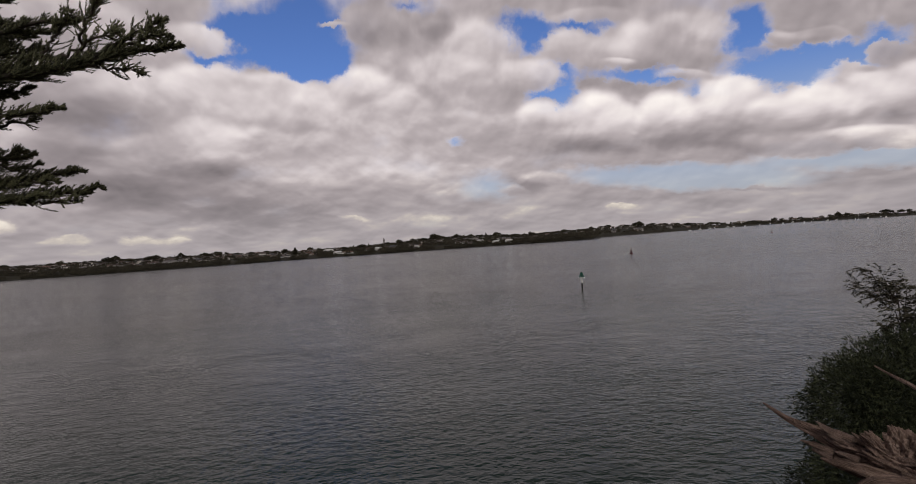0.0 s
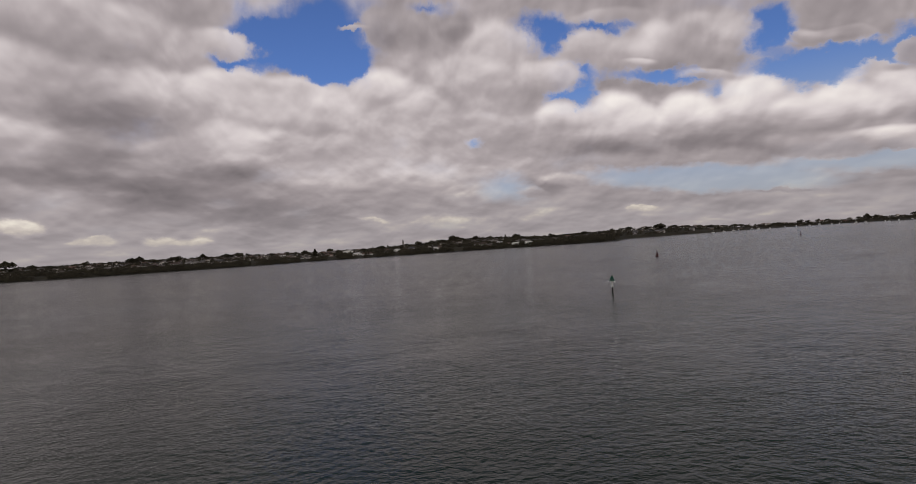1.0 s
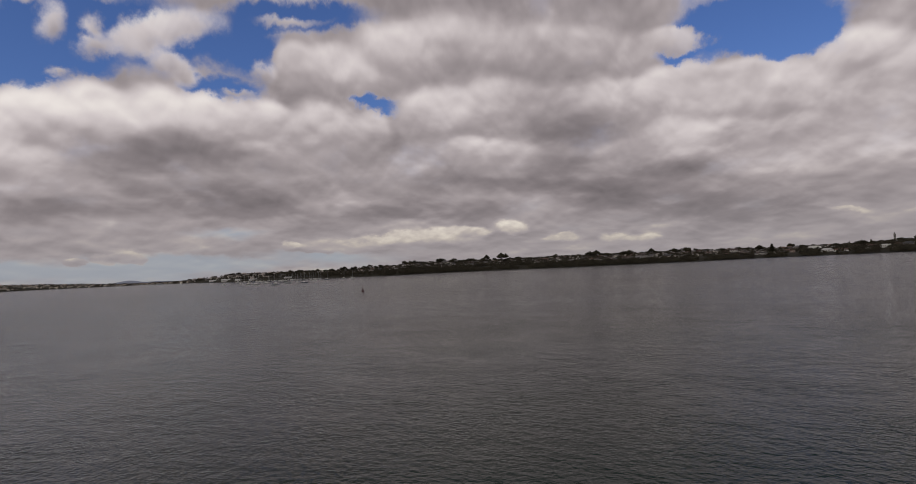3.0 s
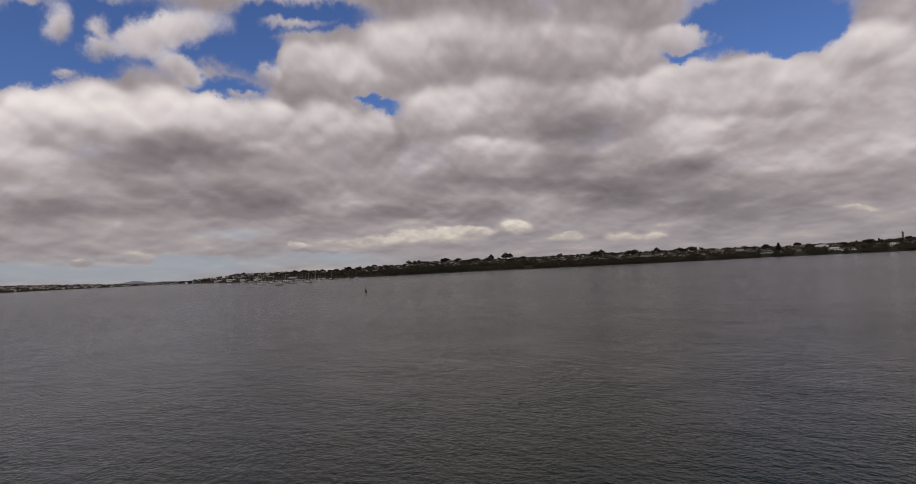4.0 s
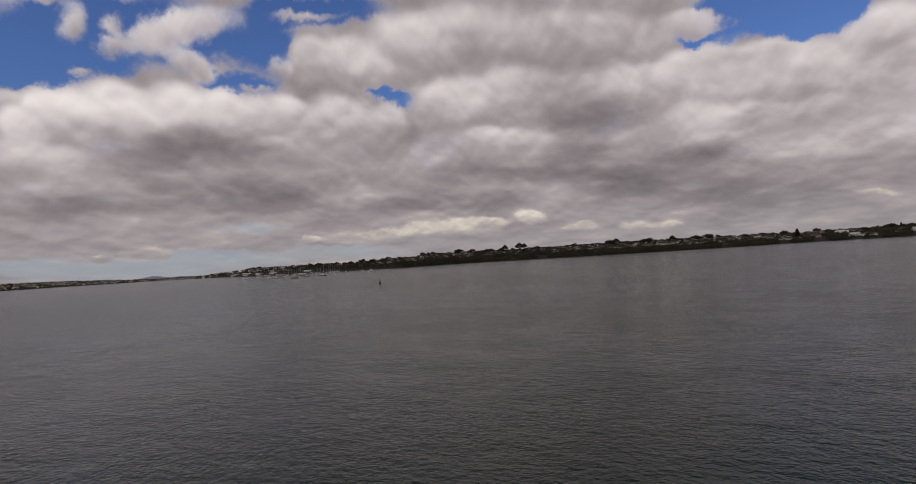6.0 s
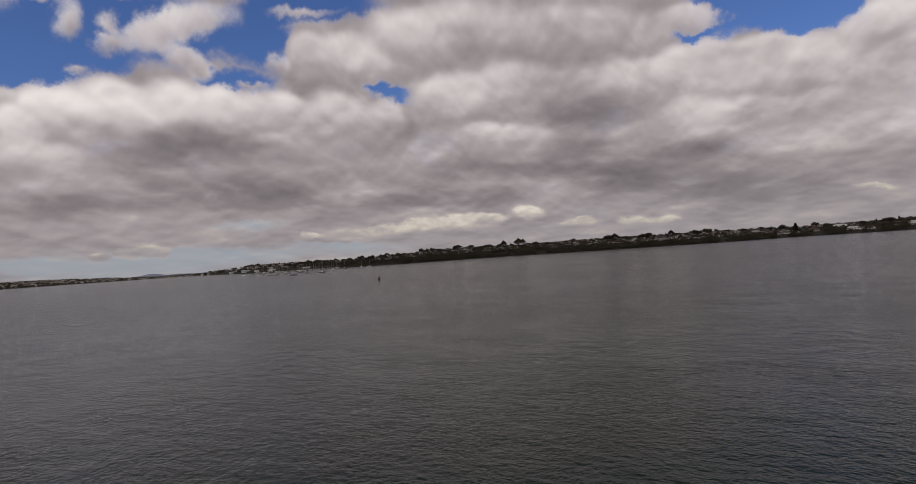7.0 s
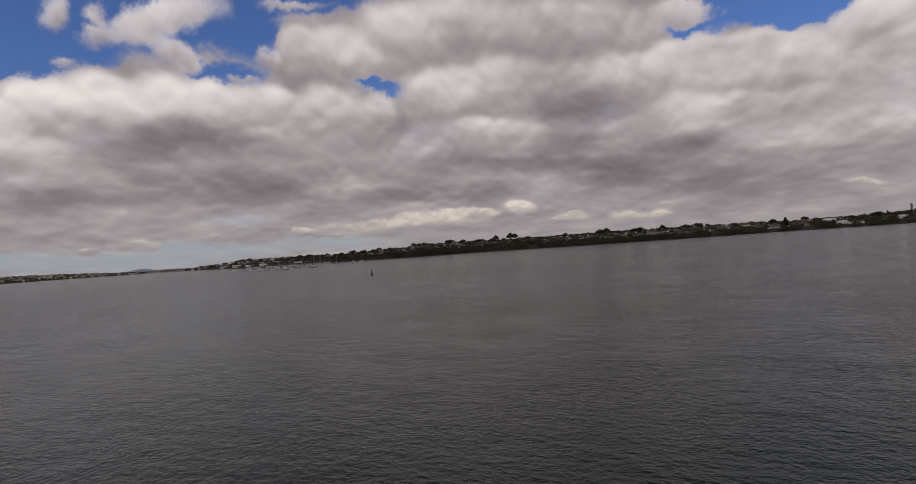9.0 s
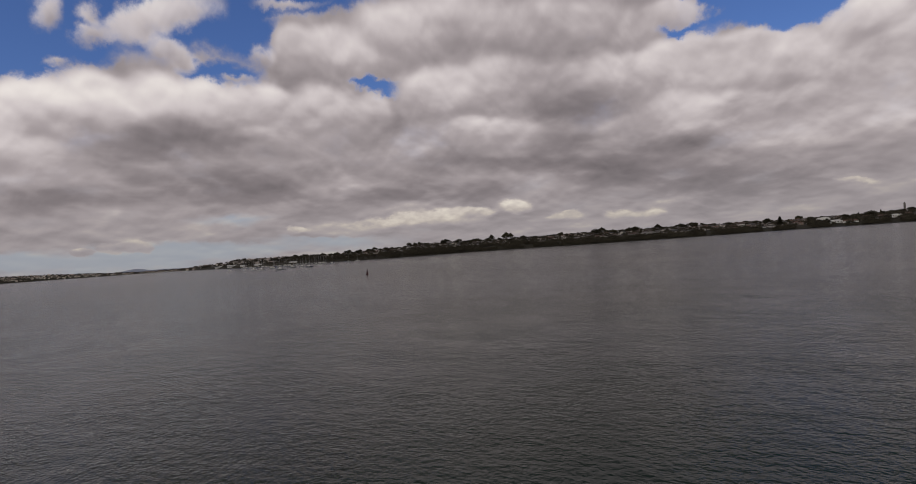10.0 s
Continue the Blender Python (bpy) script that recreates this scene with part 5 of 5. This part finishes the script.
def sited(az, r, turn=0.0, s=1.0, lift=0.0):
    p = spot_on(az, r)
    return pose(p.x, p.y, p.z + lift, 0, 0, -az + turn) @ Matrix.Diagonal((s, s, s, 1))


protos = [house("single-storey hillside house with a hipped roof", 6.0, 4.0, 1, True), house("two-storey hillside house with a gabled roof and balcony", 5.5, 4.2, 2, False, deck=True),
          house("hillside house with a low front wing", 7.0, 4.0, 1, False, 4.5), house("two-storey hillside house with a hipped roof", 6.5, 4.5, 2, True), house("small gabled hillside house", 4.5, 3.6, 1, False)]
first = [(-24.5, 70), (-19.0, 95), (-28.3, 60), (-6.6, 40), (-36.0, 120)]
for p, (az, s) in zip(protos, first):
    p.matrix_basis = sited(az, shore_d(az) + s)
rh = random.Random(21)
taken = [(az, shore_d(az) + s) for az, s in first]


def free(az, r, gap_m):
    for a, q in taken:
        if abs(q - r) < gap_m * 0.8 and abs(a - az) * math.pi / 180 * r < gap_m:
            return False
    taken.append((az, r))
    return True


# spacing of the suburb: stretches of azimuth, houses in each, and how far up the slope they reach
for a0, a1, count, s0, s1, sc in ((-62, -52, 22, 55, 180, 0.58), (-52, -38, 48, 62, 180, 0.56), (-38, -26, 58, 48, 180, 0.58), (-26, -14, 56, 40, 180, 0.58), (-14, -4, 26, 24, 180, 0.62), (-4, 8, 26, 16, 150, 0.64), (8, 14, 8, 30, 160, 0.68),
                                  (14, 24, 14, 40, 200, 0.95), (24, 40, 10, 30, 160, 1.0)):
    for k in range(count):
        for attempt in range(8):
            az = rh.uniform(a0, a1)
            r = shore_d(az) + s0 + (s1 - s0) * rh.random()
            if free(az, r, 14 * sc):
                copy_thing(protos[rh.randrange(5)], sited(az, r, rh.uniform(-28, 28), sc * rh.uniform(0.8, 1.1)))
                break


def far_suburb(stretches, wall, roof, seed):
    """Far houses, too small to tell apart: gabled blocks."""
    r = np.random.default_rng(seed)
    V, F, idx = [], [], []
    for a0, a1, count, s0, s1, sc in stretches:
        for k in range(count):
            az = r.uniform(a0, a1)
            q = shore_d(az) + r.uniform(s0, s1)
            p = spot_on(az, q)
            w, d, h = r.uniform(4, 7) * sc, r.uniform(3, 4.5) * sc, r.choice([2.8, 2.8, 5.4]) * sc
            m = np.array(pose(p.x, p.y, p.z, 0, 0, -az + r.uniform(-30, 30)))
            i = len(V)
            for x, y, z in ((-w, -d, -2), (w, -d, -2), (w, d, -2), (-w, d, -2), (-w, -d, h), (w, -d, h), (w, d, h), (-w, d, h),
                            (-w - 0.4, -d - 0.4, h + 0.01), (w + 0.4, -d - 0.4, h + 0.01), (w + 0.4, d + 0.4, h + 0.01), (-w - 0.4, d + 0.4, h + 0.01), (-w * 0.7, 0, h + d * 0.55), (w * 0.7, 0, h + d * 0.55)):
                V.append((m @ np.array([x, y, z, 1]))[:3])
            F += [(i, i + 1, i + 5, i + 4), (i + 1, i + 2, i + 6, i + 5), (i + 2, i + 3, i + 7, i + 6), (i + 3, i, i + 4, i + 7),
                  (i + 8, i + 9, i + 13, i + 12), (i + 10, i + 11, i + 12, i + 13), (i + 9, i + 10, i + 13), (i + 11, i + 8, i + 12)]
            idx += [0] * 4 + [1] * 4
    me = mesh_of("far_suburb", V, F, wall)
    me.materials.append(roof)
    me.polygons.foreach_set("material_index", np.array(idx, dtype=np.int32))
    return me


inner = ((-70, -62, 60, 40, 200, 1.0), (-62, -38, 170, 55, 185, 0.44), (-38, -14, 220, 46, 185, 0.44), (-14, 14, 110, 40, 190, 0.44), (14, 40, 60, 160, 320, 1.1))
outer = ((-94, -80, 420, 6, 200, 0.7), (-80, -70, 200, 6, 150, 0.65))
tagged(put("far_suburb", far_suburb(inner, SHADED_WALL, SHADED_ROOF, 61)), "brown and grey houses, darkened as under cloud shade, crowded between trees on the far hills", "houses", kind="stuff")
tagged(put("outer_suburb", far_suburb(outer, SUNLIT_WALL, SUNLIT_ROOF, 62)), "cream and white houses along the outer point, paled as if sunlit", "houses", kind="stuff")
white_label = "large white waterfront house with a pale roof"
w1 = house(white_label, 8.0, 5.0, 2, True, 0, WHITE, PALE_ROOF, True, "")
w1.matrix_basis = sited(5.1, 1046, 0, 0.85)
w2 = house("white waterfront house with a low front wing", 7.5, 4.0, 1, True, 5.0, WHITE, PALE_ROOF, False, "")
w2.matrix_basis = sited(3.85, 1052, 0, 1.0)
copy_thing(w2, sited(2.2, 1080, 10, 1.0))
copy_thing(w1, sited(-8.1, 1040, -8, 0.85))
copy_thing(w2, sited(-12.0, 1030, 12, 1.0))
copy_thing(w2, sited(9.3, 1080, 0, 0.9))
copy_thing(w1, sited(-4.2, 1035, 14, 0.7))
long_house = house("long low white house with a flat pale roof", 12.0, 4.0, 1, True, 0, WHITE, ROOF, False, "")
long_house.matrix_basis = sited(0.35, 1070, 0, 1.0)
copy_thing(long_house, sited(-26.9, 1020, 0, 1.0))
copy_thing(long_house, sited(-11.0, 1018, 0, 0.8))
shed = house("long white marina shed with a pale sheet roof", 16.0, 6.0, 1, False, 0, WHITE, PALE_ROOF, False, "marina sheds")
shed.matrix_basis = sited(-66.7, 1545, 0, 0.8)
for az, s, sc in ((-65.6, 14, 0.7), (-64.4, 16, 0.6), (-61.2, 18, 0.6), (-67.9, 16, 0.8)):
    copy_thing(shed, sited(az, shore_d(az) + s, rh.uniform(-8, 8), sc))


def dome_hall():
    t = thing("domed_hall", "white hall with a curved roof near the far shore", "building", m=sited(-12.85, 1075, 0, 1.0))
    part("wall", cube(bmesh.new(), -9, 9, -6, 6, -2, 4.2), WHITE, t)
    bm = bmesh.new()
    rows = []
    for k in range(13):
        a = math.pi * k / 12
        rows.append([(-9.5 * math.cos(a), -6.5, 4.2 + 2.6 * math.sin(a)), (-9.5 * math.cos(a), 6.5, 4.2 + 2.6 * math.sin(a))])
    loft(bm, rows)
    ends = [[bm.verts.new((p[0][0], p[0][1] + (0 if i == 0 else 13.0), p[0][2])) for p in rows] for i in range(2)]
    for e in ends:
        bm.faces.new(e)
    part("roof", bm, WHITE, t)
    for k in range(5):
        window(t, None, -7.2 + 3.6 * k, 1.0, 2.2, 1.8, -6)
    return t


dome_hall()


# a box with made-up windows stands in for a thin cross-barred upright
def slim_upright():
    t = thing("apartment_tower", "slim windowed box standing in for a thin upright behind the ridge", "building", m=sited(-7.4, 1330, 0, 1.0))
    part("wall", cube(bmesh.new(), -1.7, 1.7, -1.7, 1.7, -6, 15, 0.05), WALL, t)
    part("roof", cube(bmesh.new(), -0.9, 0.9, -0.9, 0.9, 15, 17.5, 0.05), ROOF, t)
    for fl in range(5):
        for x in (-0.85, 0.85):
            window(t, None, x, 1 + 2.8 * fl, 1.2, 1.5, -1.7)
    return t


slim_upright()

# ---- trees on the far shore ----


def clumps(rng, centre, radii, n, size):
    """Loose leaf clumps: small leaves scattered through one lobe, or n in each of many lobes."""
    centre, radii, size = np.atleast_2d(centre), np.atleast_2d(radii), np.atleast_1d(size)
    k = len(centre) * n
    v = unit(rng.normal(0, 1, (k, 3)))
    p = np.repeat(centre, n, 0) + v * np.repeat(np.broadcast_to(radii, centre.shape), n, 0) * (rng.uniform(0.35, 1.05, k) ** 0.6)[:, None]
    a = unit(rng.normal(0, 1, (k, 3)))
    b = unit(np.cross(a, rng.normal(0, 1, (k, 3))))
    s = (np.repeat(np.broadcast_to(size, len(centre)), n) * rng.uniform(0.6, 1.3, k))[:, None]
    return np.stack([p - a * s * 0.6 - b * s * 0.4, p + a * s * 0.6 - b * s * 0.35, p + b * s * 0.75 + a * s * 0.1], 1).reshape(-1, 3)


def tri_mesh(name, V, mat):
    return mesh_of(name, V, np.arange(len(V)).reshape(-1, 3), mat)


def broadleaf(label, h, w, lobes, seed, flat=0.7, bare=0.35):
    r = np.random.default_rng(seed)
    t = thing("tree", label, "tree", "trees on the far shore")
    v, f, _ = tube(smooth_line([(0, 0, -1), (0.1, 0.1, h * 0.3), (-0.1, 0, h * 0.62)], 8), np.linspace(0.035 * h, 0.016 * h, 8), 7)
    put("trunk", mesh_of("trunk", v, f, BARK, True), t)
    V = []
    for k in range(lobes):
        a = k * 2.4 + r.uniform(-0.4, 0.4)
        q = w * 0.5 * math.sqrt((k + 0.5) / lobes)
        c = np.array([q * math.cos(a), q * math.sin(a), h * (bare + (1 - bare) * (0.55 + 0.2 * r.uniform(-1, 1)) * (1 - 0.35 * (q / (w * 0.5 + 0.01)) ** 2)) ])
        v, f, _ = tube(smooth_line([(0, 0, h * 0.35), c * [0.5, 0.5, 0.85], c], 6), np.linspace(0.014 * h, 0.004 * h, 6), 5)
        put("limb", mesh_of("limb", v, f, BARK, True), t)
        V.append(clumps(r, c, (w * 0.26, w * 0.26, h * 0.20 * flat / 0.7), 130, h * 0.075))
    put("crown", tri_mesh("crown", np.concatenate(V), CROWN), t)
    return t


def norfolk_pine(label, h, seed):
    r = np.random.default_rng(seed)
    t = thing("norfolk_pine", label, "tree", "norfolk pines")
    put("trunk", mesh_of("trunk", *tube([(0, 0, -1), (0, 0, h * 0.5), (0, 0, h)], (0.03 * h, 0.018 * h, 0.003 * h), 7)[:2], BARK, True), t)
    V = []
    for k in range(15):
        z = h * (0.10 + 0.88 * k / 15)
        reach = h * 0.24 * (1 - k / 15.5) ** 0.8 + 0.02 * h
        for j in range(6):
            a = j * math.pi / 3 + k * 0.5
            q = np.linspace(0.25, 1, 6)
            V.append(clumps(r, np.stack([reach * q * math.cos(a), reach * q * math.sin(a), z - 0.02 * h * q], 1), (0.4, 0.4, 0.2), 14, h * 0.05))
    put("crown", tri_mesh("crown", np.concatenate(V), CROWN), t)
    return t


def umbrella_tree(label, seed):
    r = np.random.default_rng(seed)
    t = thing("umbrella_pine", label, "tree", "umbrella pines")
    put("trunk", mesh_of("trunk", *tube(smooth_line([(0, 0, -1), (0.2, 0, 2), (0, 0, 4.5)], 7), np.linspace(0.4, 0.22, 7), 7)[:2], BARK, True), t)
    V = []
    for k in range(13):
        a = k * 2.4
        q = 4.6 * math.sqrt(k / 12)
        c = np.array([q * math.cos(a), q * math.sin(a), 7.6 - 0.13 * q * q + r.uniform(-0.5, 0.5)])
        put("limb", mesh_of("limb", *tube(smooth_line([(0, 0, 3.0), c * [0.6, 0.6, 0.8], c], 6), np.linspace(0.18, 0.05, 6), 5)[:2], BARK, True), t)
        V.append(clumps(r, c, (1.7, 1.7, 1.3), 120, 0.62))
    put("crown", tri_mesh("crown", np.concatenate(V), CROWN), t)
    return t


trees = [broadleaf("dark broad-crowned tree on the far hillside", 9, 9, 8, 1), broadleaf("tall uneven dark tree on the far hillside", 12, 8, 9, 2, 0.9), broadleaf("small bushy dark tree among the far houses", 6, 6, 6, 3, 0.8, 0.2), broadleaf("wide spreading dark tree on the far hillside", 10, 13, 11, 4, 0.7, 0.3)]
umb = umbrella_tree("flat-topped pine standing above the far roofs", 9)
pine = norfolk_pine("tall dark norfolk pine near the far shore", 15, 6)


def sky_tree(proto, az, s, el, height, k=1.0):
    """A tree whose top stands at a height angle, as seen from the cliff top."""
    r = shore_d(az) + s
    top = 13 + r * math.tan(radians(el))
    p = spot_on(az, r)
    z = top - height
    sc = max((top - p.z) / height, 0.45)
    return pose(p.x, p.y, p.z, 0, 0, az * 37 % 360) @ Matrix.Diagonal((sc * k, sc * k, sc, 1))


umb.matrix_basis = sky_tree(umb, -31.1, 150, 0.78, 9.4)
pine.matrix_basis = sky_tree(pine, -16.0, 75, 0.50, 15, 1.1)
for az, s, el in ((-8.95, 150, 0.42), (-9.4, 170, 0.36), (2.85, 190, 0.72), (-10.4, 190, 0.30), (-5.6, 180, 0.50), (-22.6, 190, 0.52), (-48.7, 180, 0.62), (-26.5, 190, 0.44)):
    copy_thing(pine, sky_tree(pine, az, s, el, 15, 0.8))
copy_thing(umb, sky_tree(umb, -41.8, 160, 0.72, 9.4, 0.75))
copy_thing(umb, sky_tree(umb, -40.35, 165, 0.80, 9.4, 0.9))
copy_thing(umb, sky_tree(umb, -39.9, 170, 0.74, 9.4, 0.7))
copy_thing(umb, sky_tree(umb, 33.8, 40, 0.16, 9.0, 0.8))
copy_thing(umb, sky_tree(umb, -26.0, 170, 0.52, 9.4, 0.8))
first_t = [(-2.4, 170, 0.92, 9.0, 1.25), (-49.0, 175, 0.74, 12.2, 0.9), (-20.0, 150, 0.42, 6.2, 1.0), (-56.0, 160, 0.46, 10.0, 0.9)]
for p, (az, s, el, hh, k) in zip(trees, first_t):
    p.matrix_basis = sky_tree(p, az, s, el, hh, k)
rt = random.Random(31)
for k in range(170):
    az = rt.uniform(-70, 40)
    if -70 < az < -66.5:
        continue
    p = rt.randrange(4)
    rel = float(np.interp(az, RIDGE[:, 0], RIDGE[:, 1]))
    copy_thing(trees[p], sky_tree(trees[p], az, rt.uniform(120, 215), rel + rt.uniform(-0.06, 0.10), (9.0, 12.2, 6.2, 10.0)[p], rt.uniform(0.8, 1.25)))


def far_woods():
    r = np.random.default_rng(41)
    C, Hh = [], []
    # stretches of azimuth: trees, slope from and to, height of the tallest
    for a0, a1, count, s0, s1, h in ((-58, -50, 300, 3, 50, 6.5), (-50, -38, 760, 1, 52, 6.5), (-38, -26, 680, 1, 42, 6), (-26, -14, 560, 1, 40, 5.5), (-62, 14, 2600, 165, 250, 5.6), (-14, 8, 1100, 1, 60, 6.5), (-52, 12, 2400, 0, 14, 4.5), (-14, 14, 700, 60, 240, 6), (8, 14, 420, 1, 60, 9), (-62, 14, 7600, 38, 200, 4.9), (-58, -30, 220, 60, 120, 5.5),
                                     (14, 26, 420, 4, 220, 9), (26, 40, 520, 4, 120, 10), (-94, -70, 2600, 4, 230, 7.0), (-70, -60, 320, 30, 200, 8), (-66, -55, 260, 20, 120, 8)):
        for k in range(count):
            az, s = r.uniform(a0, a1), r.uniform(s0, s1)
            if noise.noise((az * 0.8, s * 0.03, 5)) < -0.25:
                continue
            d = shore_d(az) + s
            p = spot_on(az, d)
            hh = h * r.uniform(0.4, 1.0)
            for lobe in range(3):
                C.append((p.x + r.normal(0, hh * 0.22), p.y + r.normal(0, hh * 0.22), p.z + hh * r.uniform(0.25, 0.75)))
                Hh.append(hh)
    Hh = np.array(Hh)
    return tri_mesh("far_woods", clumps(r, np.array(C), np.stack([Hh * 0.36, Hh * 0.36, Hh * 0.28], 1), 15, Hh * 0.19), WOODS)


tagged(put("far_woods", far_woods()), "dark bush and garden trees covering the far shore", "trees", kind="stuff")
